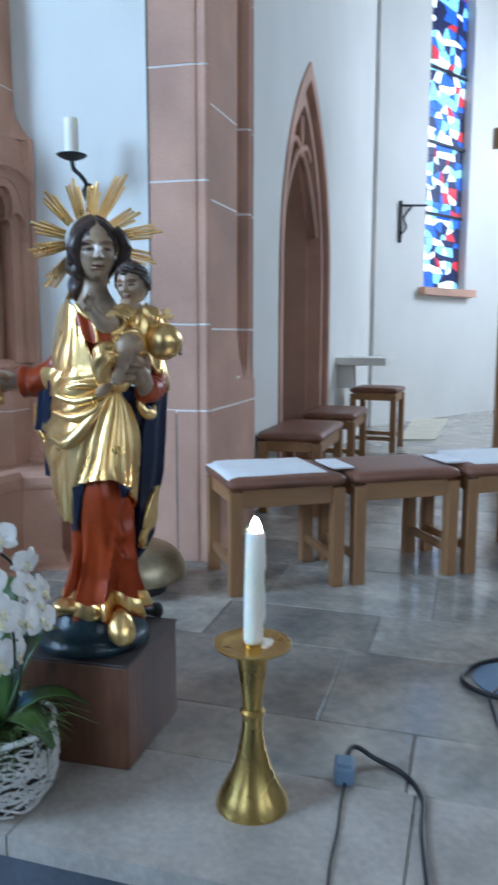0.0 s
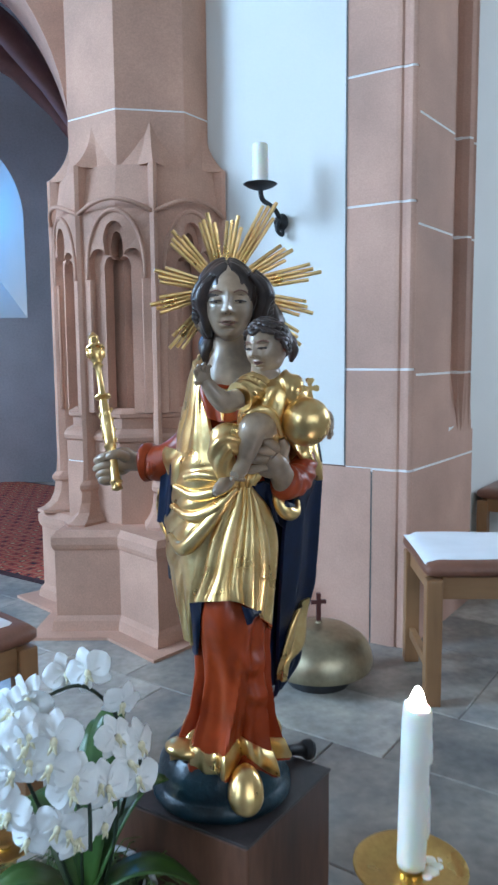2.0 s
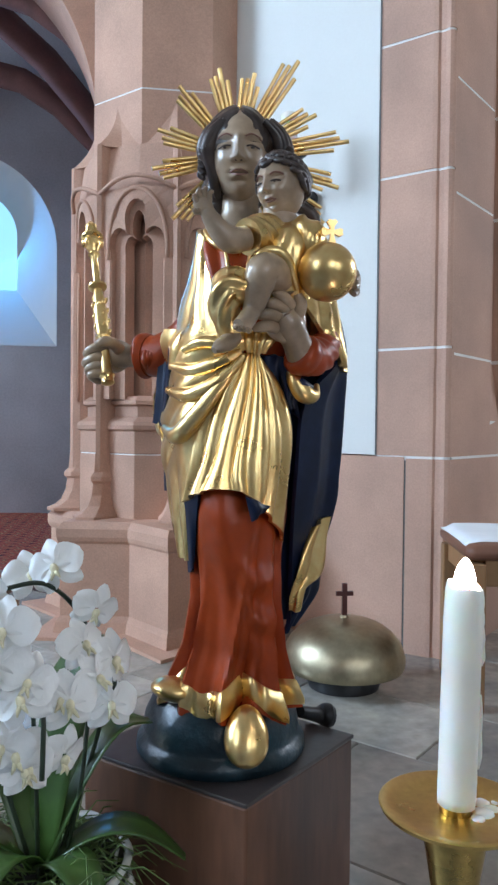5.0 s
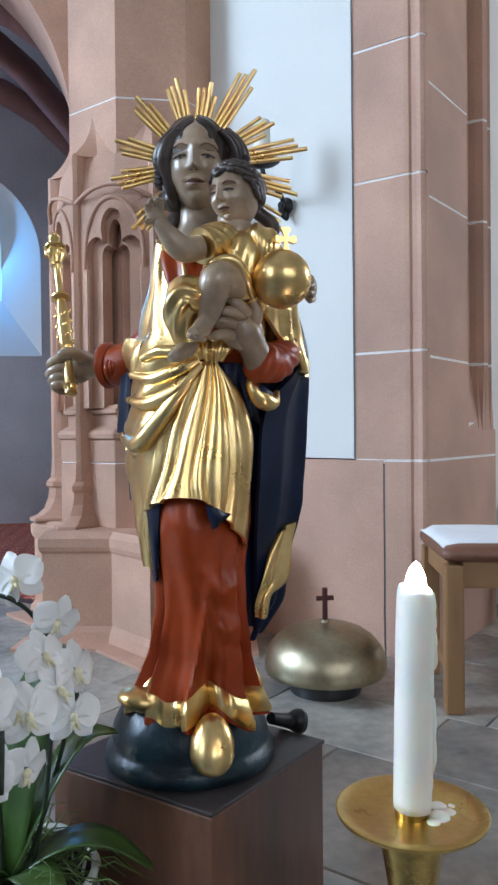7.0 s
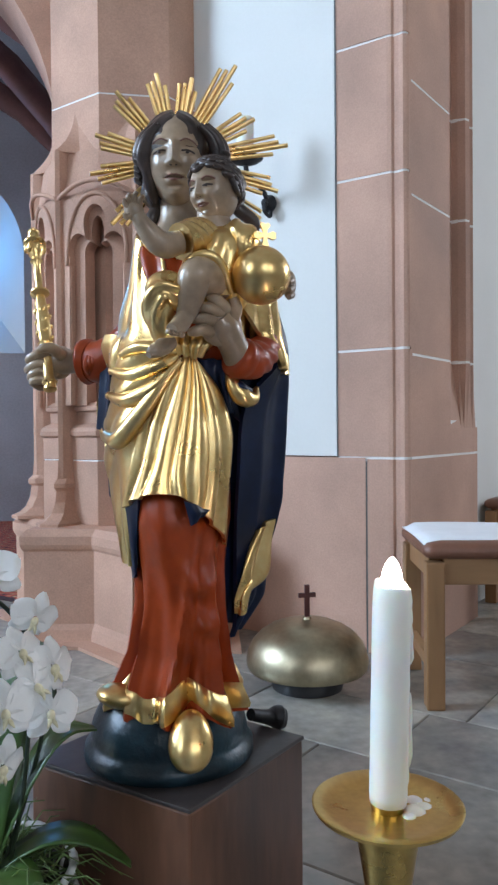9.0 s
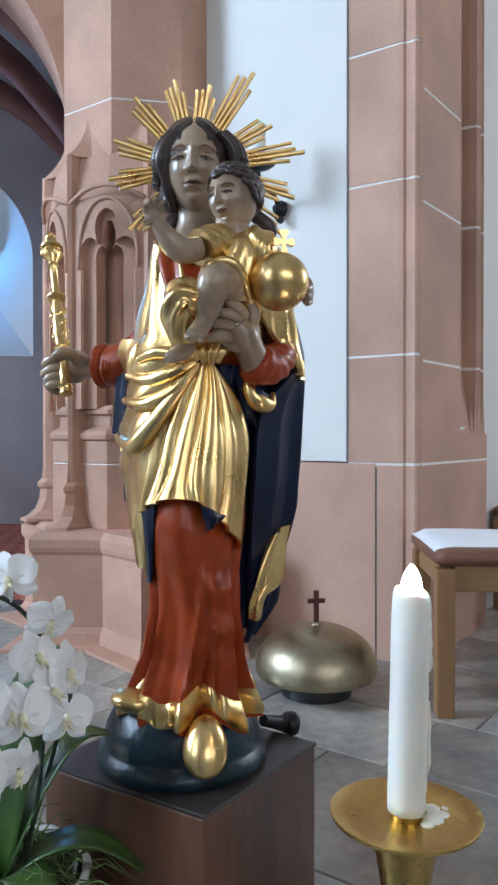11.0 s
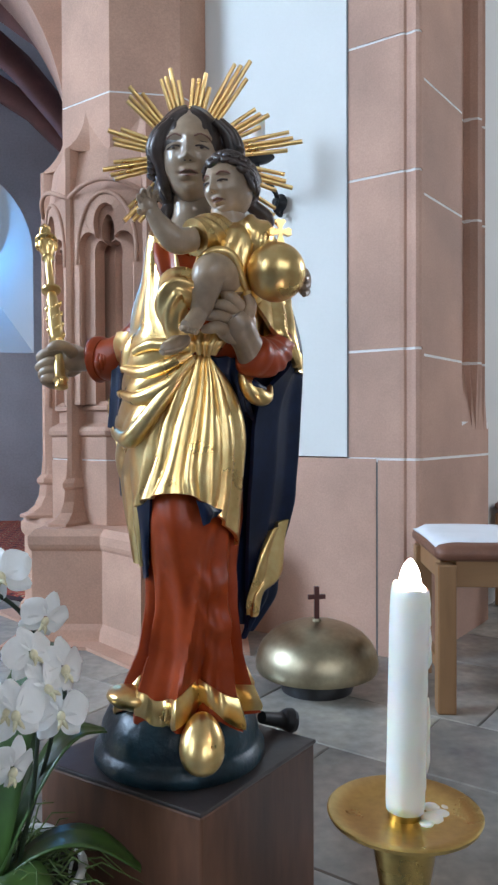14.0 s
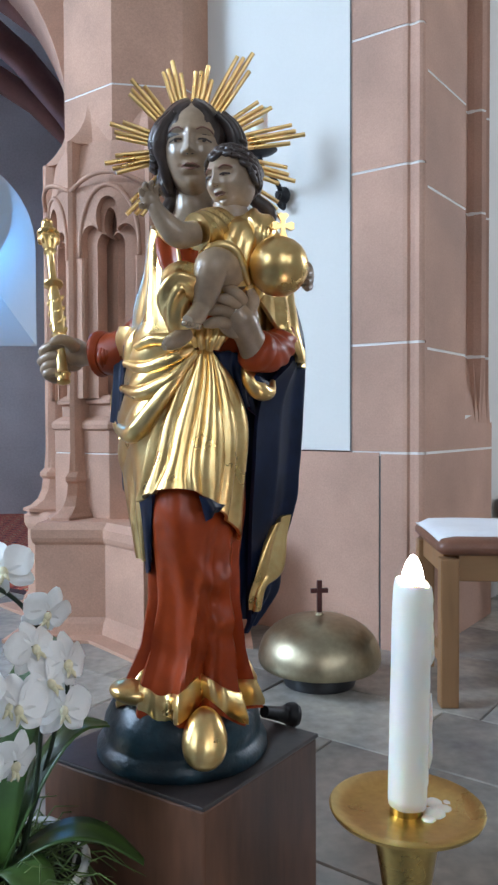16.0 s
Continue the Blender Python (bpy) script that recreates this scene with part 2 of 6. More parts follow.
G = 0.0045
prism("mortar_core", inset(LEFT, 0.004), 0.60, 8.0, MORTAR, pier, "white mortar")
prism("mortar_core", inset(FULL, 0.004), 0.0, 0.80, MORTAR, pier, "white mortar")
zl = [0.0, 0.671, 1.040, 1.628, 2.080, 2.62, 3.2, 3.75, 4.3, 4.9, 5.5, 6.2, 8.0]
DJ = (1.335, 2.985)
prism("stone_block", [(DJ[0] + 0.003, DJ[1] - 0.003)] + LEFT[1:10] + [(1.45, 3.10)], 0.0, 0.671 - G, SAND, pier)
for a, b in zip(zl[1:], zl[2:]):
    prism("stone_block", LEFT, a + (G if a else 0), b - G, SAND, pier)
zr = [1.020, 1.555, 1.935, 2.50, 3.05, 3.6, 4.2, 4.8, 5.5, 6.2, 8.0]
prism("stone_block", FULL, 0.0, 0.671 - G, SAND, pier)
obj("stone_block", *loft_data([[(x, y, 0.671 + G) for x, y in FULL], [(x, y, 0.77) for x, y in FULL], [(x, y, 1.020 - G) for x, y in MOULD]]), SAND, pier)
for a, b in zip(zr, zr[1:]):
    prism("stone_block", MOULD, a + G, b - G, SAND, pier)
    prism("mortar_joint", [(1.68 + (x - 1.68) * 0.992, 3.27 + (y - 3.27) * 0.992) for x, y in MOULD], a - G - 0.002, a + G + 0.002, MORTAR, pier, "white mortar")

# slanting wall between pillar and pier
WA, WB = (0.60, 3.78), (1.254, 3.066)
wn = Vector((0.737, 0.676))
back = [(WB[0] + 0.10, WB[1] + 0.30), (WA[0] + 0.3, WA[1] + 0.3)]
wall = prism("wall_niche", [WA, WB, *back], 0.676, 8.0, PLASTER)
structure(wall, "whitewashed plaster wall beside the pillar", "wall")
dd = Vector((0.6755, -0.7374))
dado = thing("wall_dado", "pink sandstone dado course under the plaster wall", "dado")
dado["kind"] = "structure"
prism("dado_stone", [WA, (E1[0], E1[1]), (DJ[0] - 0.002, DJ[1] + 0.002), (DJ[0] + 0.07, DJ[1] + 0.2), back[1]], 0.0, 0.671, SAND, dado)
prism("joint", [(DJ[0] - 0.003, DJ[1] + 0.007), (DJ[0] + 0.006, DJ[1] - 0.002), (DJ[0] + 0.03, DJ[1] + 0.04)], 0.0, 0.660, GROUT, dado, "dark open joint")
# solid dark strip drawn in place of the shadow gap
prism("edge_gap", [(1.2535, 3.061), (1.2575, 3.057), (1.262, 3.07)], 0.676, 6.0, GROUT, dado, "dark shadow gap beside the pier")

# choir wall with the portal, and the apse wall with the window
CW0, CD = Vector((1.86, 3.425)), Vector((0.7193, 0.6947))
CN = Vector((CD.y, -CD.x))


def on_choir(s, off=0.0):
    p = CW0 + CD * s + CN * off
    return (p.x, p.y)


def pointed(s0, s1, z0, zs, k=14, lift=1.25):
    """Outline of a pointed arch from the left foot to the right foot."""
    w = s1 - s0
    r = w * lift
    pts = [(s0, z0)]
    h = math.sqrt(r * r - (r - w / 2) ** 2)
    for i in range(k + 1):
        z = h * i / k
        pts.append((s0 + r - math.sqrt(max(0, r * r - z * z)), zs + z))
    right = [(s0 + s1 - s, z) for s, z in reversed(pts[:-1])]
    return pts + right


def arch_wall(name, place, t0, t1, top, outline, depth, mat):
    """A wall between t0 and t1 with a through opening under the outline; place(s, off) gives the plan point."""
    faces, verts = [], []

    def add(points, off):
        k = len(verts)
        for s, z in points:
            x, y = place(s, off)
            verts.append((x, y, z))
        return list(range(k, k + len(points)))

    apex = outline[len(outline) // 2]
    half = len(outline) // 2
    left = [(t0, outline[0][1])] + outline[:half + 1] + [(apex[0], top), (t0, top)]
    right = [(apex[0], top)] + outline[half:] + [(t1, outline[-1][1]), (t1, top)]
    for off in (0.0, -depth):
        faces.append(add(left, off))
        faces.append(add(right, off))
    a, b = add(outline, 0.0), add(outline, -depth)
    faces += [(a[i], a[i + 1], b[i + 1], b[i]) for i in range(len(a) - 1)]
    for s in (t0, t1):
        faces.append(add([(s, outline[0][1]), (s, top)], 0.0) + list(reversed(add([(s, outline[0][1]), (s, top)], -depth))))
    ob = obj(name, verts, faces, mat)
    bm = bmesh.new()
    bm.from_mesh(ob.data)
    bmesh.ops.remove_doubles(bm, verts=bm.verts, dist=0.0005)
    bmesh.ops.recalc_face_normals(bm, faces=bm.faces)
    bm.to_mesh(ob.data)
    bm.free()
    return ob


S0, S1 = 0.80, 2.28
door_out = pointed(S0, S1, 0.0, 1.40, lift=1.15)
cw = arch_wall("wall_choir", on_choir, 0.0, 4.45, 8.0, door_out, 0.45, PLASTER)
structure(cw, "white plaster choir wall with a pointed portal", "wall")
portal = thing("portal", "pointed gothic portal with moulded red sandstone jambs", "portal")
portal["kind"] = "structure"


def arch_band(name, o_out, o_in, off0, off1, mat, parent, label=""):
    v, f = [], []
    for pts, off in ((o_out, off0), (o_in, off0), (o_in, off1), (o_out, off1)):
        for s, z in pts:
            x, y = on_choir(s, off)
            v.append((x, y, z))
    n = len(o_out)
    for k in range(4):
        for i in range(n - 1):
            f.append((k * n + i, k * n + i + 1, ((k + 1) % 4) * n + i + 1, ((k + 1) % 4) * n + i))
    return obj(name, v, f, mat, parent, label)


prev = door_out
for i, (w, o) in enumerate(((0.06, 0.012), (0.035, -0.06), (0.045, -0.03), (0.035, -0.14))):
    k = sum((0.06, 0.035, 0.045, 0.035)[:i + 1])
    cur = pointed(S0 + k, S1 - k, 0.0, 1.40, lift=1.15)
    arch_band("jamb_moulding", prev, cur, o, -0.40, SAND, portal)
    prev = cur
inner = prev
obj("door_leaf", *(lambda pts: ([(*on_choir(s, -0.34), z) for s, z in pts], [tuple(range(len(pts)))]))(inner), material("dark_door", (0.10, 0.055, 0.045), 0.6, var=0.2, stretch=(1, 1, 0.15)), portal, "dark wooden door leaf")
# blind tracery in the arch head
mid = (S0 + S1) / 2
for a, b in (((mid - 0.50, 1.72), (mid, 2.26)), ((mid + 0.50, 1.72), (mid, 2.26)), ((mid - 0.26, 2.22), (mid, 2.20)), ((mid + 0.26, 2.22), (mid, 2.20)), ((mid, 2.20), (mid, 2.46))):
    pts = [(*on_choir(a[0] + (b[0] - a[0]) * t, -0.06), a[1] + (b[1] - a[1]) * t + 0.08 * math.sin(math.pi * t)) for t in (0, 0.25, 0.5, 0.75, 1)]
    tube("tracery_bar", pts, 0.022, SAND, portal, n=6)

AP0, AP1 = Vector((5.10, 6.50)), Vector((9.4, 7.62))
AD = (AP1 - AP0).normalized()
AN = Vector((AD.y, -AD.x))


def on_apse(s, off=0.0):
    p = AP0 + AD * s + AN * off
    return (p.x, p.y)


aw = arch_wall("wall_apse", on_apse, 0.0, 4.45, 8.0, pointed(0.90, 1.78, 1.52, 4.6, lift=0.62), 0.4, PLASTER)
structure(aw, "white plaster apse wall with a tall stained glass window", "wall")
prism("wall_apse_lower", [on_apse(0), on_apse(4.45), on_apse(4.45, -0.4), on_apse(0, -0.4)], 0.0, 1.52, PLASTER)
structure(bpy.data.objects["wall_apse_lower"], "white plaster apse wall under the window", "wall")
# pillar
pillar = thing("pillar", "red sandstone pillar with blind tracery on a star-shaped base", "pillar")
pillar["kind"] = "structure"
PC = Vector((0.665, 3.675))
SH = Vector((0.572, 3.765))
SR = 0.351  # the shaft's corner radius


def star(r, notch, z, c=PC, turn=11.8, n=8):
    pts = []
    for k in range(n):
        for rad, a in ((r, k * 360 / n), (notch, (k + 0.5) * 360 / n)):
            t = radians(turn + a)
            dx = -rad * math.sin(t)
            pts.append((c.x + dx * (0.6 if dx > 0 else 1), c.y - rad * math.cos(t), z))
    return pts


def polar(r, a, z):
    t = radians(a)
    return Vector((SH.x - r * math.sin(t), SH.y - r * math.cos(t), z))


def octagon(r, z):
    return [polar(r, 22.5 + 45 * k, z) for k in range(8)]


obj("base_slab", *loft_data([star(0.74, 0.56, 0.0), star(0.74, 0.56, 0.012)]), SAND_P, pillar, "flat sandstone slab round the base")
obj("plinth", *loft_data([star(0.640, 0.485, 0.012), star(0.630, 0.475, 0.05), star(0.612, 0.462, 0.07), star(0.612, 0.462, 0.335), star(0.622, 0.470, 0.345), star(0.628, 0.475, 0.36), star(0.628, 0.475, 0.39), star(0.60, 0.45, 0.414)]), SAND_P, pillar)
# two courses of the octagonal drum, with its cap moulding and the sloping sill
soften(obj("drum_block", *loft_data([octagon(0.402, 0.412), octagon(0.402, 0.657)]), SAND_P, pillar), 0.004)
soften(obj("drum_block", *loft_data([octagon(0.402, 0.661), octagon(0.402, 0.748)]), SAND_P, pillar), 0.004)
obj("drum_joint", *loft_data([octagon(0.398, 0.650), octagon(0.398, 0.668)]), MORTAR, pillar, "thin mortar joint")
soften(obj("drum_cap", *loft_data([octagon(0.404, 0.748), octagon(0.414, 0.754), octagon(0.416, 0.770), octagon(0.408, 0.784), octagon(0.372, 0.802)]), SAND_P, pillar), 0.003)
obj("panel_sill", *loft_data([octagon(0.372, 0.800), octagon(0.372, 0.846), octagon(0.390, 0.850), octagon(0.392, 0.864), octagon(0.360, 0.884)]), SAND_P, pillar)
obj("tracery_core", *loft_data([octagon(0.305, 0.87), octagon(0.305, 1.84)]), SAND_P, pillar)

for k in range(-1, 4):
    a = 45 * k
    # slender mullion before each face, moulded to a soft point
    ring = [(0.426, 0), (0.414, 1.7), (0.385, 2.6), (0.330, 2.6), (0.330, -2.6), (0.385, -2.6), (0.414, -1.7)]
    obj("mullion", *loft_data([[polar(r, a + d, z) for r, d in ring] for z in (0.56, 1.84)]), SAND_P, pillar)
    # its flared foot with a collar
    foot = []
    for z, r, w in ((0.412, 0.520, 9.5), (0.424, 0.520, 9.5), (0.436, 0.490, 7.6), (0.460, 0.462, 5.6), (0.500, 0.444, 4.0), (0.545, 0.438, 3.4), (0.556, 0.450, 4.6), (0.572, 0.450, 4.6), (0.590, 0.432, 3.4), (0.66, 0.426, 2.6)):
        foot.append([polar(r, a, z), polar(r - 0.03, a + w * 0.75, z), polar(0.372, a + w, z), polar(0.33, a + 3, z), polar(0.33, a - 3, z), polar(0.372, a - w, z), polar(r - 0.03, a - w * 0.75, z)])
    obj("mullion_foot", *loft_data(foot), SAND_P, pillar)
    # ogee gable leaning on the shaft's face above the mullion
    spike = []
    for q in range(13):
        t = q / 12
        z = 1.835 + (2.062 - 1.835) * t
        tip = 0.323 + (0.426 - 0.323) * (1 - t) ** 2.6
        half = 0.1345 * ((1 - t) ** 1.15) * (1 - 0.16 * math.sin(math.pi * t)) + 0.002
        base = SR * math.cos(radians(22.5)) - 0.004
        rad, tan = polar(1, a, 0) - polar(0, a, 0), polar(1, a + 90, 0) - polar(0, a + 90, 0)
        o = Vector((SH.x, SH.y, z))
        spike.append([o + rad * tip, o + rad * (base + (tip - base) * 0.30) + tan * half * 0.42, o + rad * base + tan * half, o + rad * (base - 0.05), o + rad * base - tan * half, o + rad * (base + (tip - base) * 0.30) - tan * half * 0.42])
    obj("gable", *loft_data(spike), SAND_P, pillar, "concave ogee gable of stone")
    b = a + 22.5
    # stone above the arch between two mullions, recessed in a frame
    zf = [(1.66, 0.398), (1.84, 0.372)]
    obj("spandrel", *loft_data([[polar(r, b - 20, z), polar(r * 0.97, b, z), polar(r, b + 20, z), polar(0.33, b + 20, z), polar(0.33, b - 20, z)] for z, r in zf]), SAND_P, pillar)
    # arch moulding, bowed forward and up
    arch = [polar(0.414 + 0.010 * math.sin(math.pi * q / 16), a + 45 * q / 16, 1.652 + 0.050 * math.sin(math.pi * q / 16)) for q in range(17)]
    tube("arch_moulding", arch, 0.0085, SAND_P, pillar, n=8)
    tube("arch_roll", [polar(0.402, b + 17.5 * math.cos(math.pi * q / 18), 1.40 + 0.262 * math.sin(math.pi * q / 18) ** 0.8) for q in range(19)], 0.0085, SAND_P, pillar, n=8)

    def lobe(cd, cz, rd, rz, a0, a1, m=9):
        return [(cd + rd * math.cos(radians(a0 + (a1 - a0) * i / m)), cz + rz * math.sin(radians(a0 + (a1 - a0) * i / m))) for i in range(m + 1)]

    def plate(hole, half, top, zl, r_out, r_in, name):
        """A stone sheet between two mullions, pierced under the outline."""
        n = len(hole)
        rail = []
        for d, z in hole:
            t = math.atan2(z - (zl + 0.10), d / 75)
            rail.append((half * max(-1, min(1, 1.7 * math.cos(t))), min(top, max(zl, zl + 0.10 + 0.36 * math.sin(t)))))
        rail[0], rail[-1] = (half, hole[0][1]), (-half, hole[-1][1])
        v = [polar(r_out, b + d, z) for d, z in hole] + [polar(r_out, b + d, z) for d, z in rail] + [polar(r_in, b + d, z) for d, z in hole]
        f = [(i, i + 1, n + i + 1, n + i) for i in range(n - 1)] + [(i, i + 1, 2 * n + i + 1, 2 * n + i) for i in range(n - 1)]
        obj(name, v, f, SAND_P, pillar)
    # trefoil head and, behind it, a plain lancet
    tre = [(16.0, 0.87), (16.0, 1.38)] + lobe(10.2, 1.455, 6.2, 0.062, -30, 140) + lobe(0, 1.548, 6.6, 0.074, -25, 205, 11) + lobe(-10.2, 1.455, 6.2, 0.062, 40, 210) + [(-16.0, 1.38), (-16.0, 0.87)]
    plate(tre, 20.5, 1.665, 1.36, 0.402, 0.370, "tracery_plate")
    lan = [(8.6, 0.87), (8.6, 1.40)] + lobe(4.6, 1.44, 4.2, 0.05, -20, 130, 6) + lobe(0, 1.520, 4.0, 0.066, -20, 200, 8) + lobe(-4.6, 1.44, 4.2, 0.05, 50, 200, 6) + [(-8.6, 1.40), (-8.6, 0.87)]
    plate(lan, 17.5, 1.66, 1.36, 0.372, 0.306, "lancet_plate")
    for s in (-1, 1):
        tube("jamb_roll", [polar(0.392, b + s * 16.2, 0.87), polar(0.392, b + s * 16.2, 1.40)], 0.007, SAND_P, pillar, n=8)
obj("mortar_core", *loft_data([octagon(SR - 0.0012, 2.035), octagon(SR - 0.0012, 8.0)]), MORTAR, pillar, "white mortar")
obj("shaft_block", *loft_data([octagon(SR, 1.80), octagon(SR, 2.051)]), SAND_P, pillar)
zz = [2.058, 2.75, 3.4, 4.1, 4.8, 5.6, 6.4, 8.0]
for a, b in zip(zz, zz[1:]):
    obj("shaft_block", *loft_data([octagon(SR, a), octagon(SR, b - 0.007)]), SAND_P, pillar)

# arcade wall left of the pillar, with its arch into the chapel
ARCH_Y = 3.86


def on_arcade(s, off=0.0):
    return (s, ARCH_Y - off)


def arc_outline():
    pts = []
    for i in range(15):
        z = 1.04 * i / 14
        pts.append((0.246 - 1.1 + math.sqrt(1.1 ** 2 - z ** 2), 2.03 + z))
    pts = [(0.246, 0.0)] + pts
    apex_x = pts[-1][0]
    left = [(2 * apex_x - s, z) for s, z in reversed(pts[:-1])]
    return list(reversed(pts + left))


ao = [(s, z) for s, z in arc_outline()]
aw2 = arch_wall("wall_arcade", on_arcade, ao[0][0] - 4.0, 0.50, 8.0, ao, 0.45, SAND_P)
structure(aw2, "sandstone arcade wall with a wide arch into the chapel", "wall")

# chapel behind the arcade
CY = 7.15
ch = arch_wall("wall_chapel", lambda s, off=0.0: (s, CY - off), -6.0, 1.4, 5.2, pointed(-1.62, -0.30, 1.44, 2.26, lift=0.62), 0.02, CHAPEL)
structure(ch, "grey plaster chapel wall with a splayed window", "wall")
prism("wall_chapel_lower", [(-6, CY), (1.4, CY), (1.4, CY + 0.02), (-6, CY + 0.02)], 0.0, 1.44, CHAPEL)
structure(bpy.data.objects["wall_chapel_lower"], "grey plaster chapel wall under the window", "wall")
o1, o2 = pointed(-1.62, -0.30, 1.44, 2.26, lift=0.62), pointed(-1.34, -0.70, 1.98, 2.46, lift=0.62)
win = thing("window_2", "bright chapel window in a deep white splayed reveal", "window")
win["kind"] = "structure"
obj("reveal", *loft_data([[(s, CY, z) for s, z in o1], [(s, CY + 0.42, z) for s, z in o2]], caps=False), PLASTER, win, "white splayed reveal")
obj("pane", [(s, CY + 0.41, z) for s, z in o2], [tuple(range(len(o2)))], BLUEGLASS, win, "pale blue frosted glass")
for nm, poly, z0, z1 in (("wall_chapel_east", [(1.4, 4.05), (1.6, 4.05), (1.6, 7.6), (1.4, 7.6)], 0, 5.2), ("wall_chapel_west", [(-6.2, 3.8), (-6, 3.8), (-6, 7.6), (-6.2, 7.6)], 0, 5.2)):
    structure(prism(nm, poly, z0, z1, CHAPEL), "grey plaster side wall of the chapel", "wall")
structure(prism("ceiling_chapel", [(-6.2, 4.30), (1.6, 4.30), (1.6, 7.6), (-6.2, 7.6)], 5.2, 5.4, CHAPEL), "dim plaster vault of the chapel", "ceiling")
vault = thing("vault_ribs", "dark red sandstone vault ribs of the chapel", "vault")
vault["kind"] = "structure"
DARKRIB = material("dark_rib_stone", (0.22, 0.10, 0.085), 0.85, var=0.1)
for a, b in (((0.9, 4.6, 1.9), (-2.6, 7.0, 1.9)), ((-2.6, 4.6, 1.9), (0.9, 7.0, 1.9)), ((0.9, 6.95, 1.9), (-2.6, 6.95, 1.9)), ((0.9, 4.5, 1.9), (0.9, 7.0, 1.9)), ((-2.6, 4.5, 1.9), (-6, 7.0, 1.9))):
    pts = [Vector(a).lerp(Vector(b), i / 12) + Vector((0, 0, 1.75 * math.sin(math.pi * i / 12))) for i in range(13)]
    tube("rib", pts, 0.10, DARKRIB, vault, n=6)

# unseen nave walls and ceiling, added to close the room and bounce light
NAVE = material("nave_plaster", (0.50, 0.48, 0.45), 0.9, var=0.04, scale=1.0)
for nm, poly in (("wall_west", [(-6.4, -7.2), (-6.1, -7.2), (-6.1, 3.9), (-6.4, 3.9)]), ("wall_south", [(-6.4, -7.4), (9.6, -7.4), (9.6, -7.1), (-6.4, -7.1)]), ("wall_east", [(9.4, -7.2), (9.7, -7.2), (9.7, 8.0), (9.4, 8.0)])):
    structure(prism(nm, poly, -0.15, 8.0, NAVE), "unseen plain plaster wall added to close the nave", "wall")
structure(prism("ceiling", [(-6.5, -7.5), (9.8, -7.5), (9.8, 9.0), (-6.5, 9.0)], 8.0, 8.2, NAVE), "unseen plaster ceiling added to close the church", "ceiling")


# unseen windows with glowing panes, added behind the nave, choir and chapel lamps
def added_window(x, y, z, turn, w, h):
    wd = thing("window_3", "unseen added window with a glowing pane", "window", loc=pose(x, y, z, 0, 0, turn))
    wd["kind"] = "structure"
    box("pane", (0, 0, 0), (w, 0.02, h), ADDED_PANE, wd, "bright plain glass")
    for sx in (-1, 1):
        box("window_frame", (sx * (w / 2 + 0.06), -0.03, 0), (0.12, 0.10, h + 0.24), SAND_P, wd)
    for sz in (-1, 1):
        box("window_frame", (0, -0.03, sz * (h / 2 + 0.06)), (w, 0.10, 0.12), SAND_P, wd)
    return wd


added_window(-6.08, 2.7, 3.0, 90, 1.6, 3.6)
added_window(-6.08, -2.6, 3.6, 90, 1.6, 3.6)
added_window(1.6, -7.08, 3.6, 180, 1.5, 3.4)
added_window(5.2, -7.08, 3.6, 180, 1.5, 3.4)
added_window(9.38, 4.4, 3.1, -90, 1.2, 3.0)
added_window(-5.97, 5.7, 2.4, 90, 1.2, 2.2)

# ---- the statue: one mesh ----


class Sculpt:
    """Gathers carved pieces into one mesh with several painted surfaces."""

    def __init__(self, mats):
        self.mats, self.v, self.f, self.m = mats, [], [], []

    def add(self, data, mat):
        v, f = data
        k = len(self.v)
        self.v += [tuple(p) for p in v]
        self.f += [tuple(i + k for i in q) for q in f]
        self.m += [self.mats.index(mat)] * len(f)

    def finish(self, name, place):
        me = bpy.data.meshes.new(name)
        me.from_pydata(self.v, [], self.f)
        for x in self.mats:
            me.materials.append(x)
        me.polygons.foreach_set("material_index", self.m)
        me.polygons.foreach_set("use_smooth", [True] * len(me.polygons))
        bm = bmesh.new()
        bm.from_mesh(me)
        bmesh.ops.recalc_face_normals(bm, faces=bm.faces)
        bm.to_mesh(me)
        bm.free()
        me.set_sharp_from_angle(angle=radians(50))
        ob = new(name, me)
        ob.matrix_world = place
        return ob


def spline(points, n):
    """n points along a smooth curve through the control points."""
    p = np.array(points, float)
    p = np.vstack([2 * p[0] - p[1], p, 2 * p[-1] - p[-2]])
    segs = len(p) - 3
    out = []
    for q in np.linspace(0, segs, n):
        i = min(int(q), segs - 1)
        t = q - i
        a, b, c, d = p[i:i + 4]
        out.append(0.5 * (2 * b + (c - a) * t + (2 * a - 5 * b + 4 * c - d) * t * t + (3 * b - a - 3 * c + d) * t ** 3))
    return np.array(out)


def crease(x, sharp=0.6):
    """Rounded ridges and narrow valleys, as in carved cloth."""
    s = np.sin(x)
    return np.sign(s) * np.abs(s) ** sharp


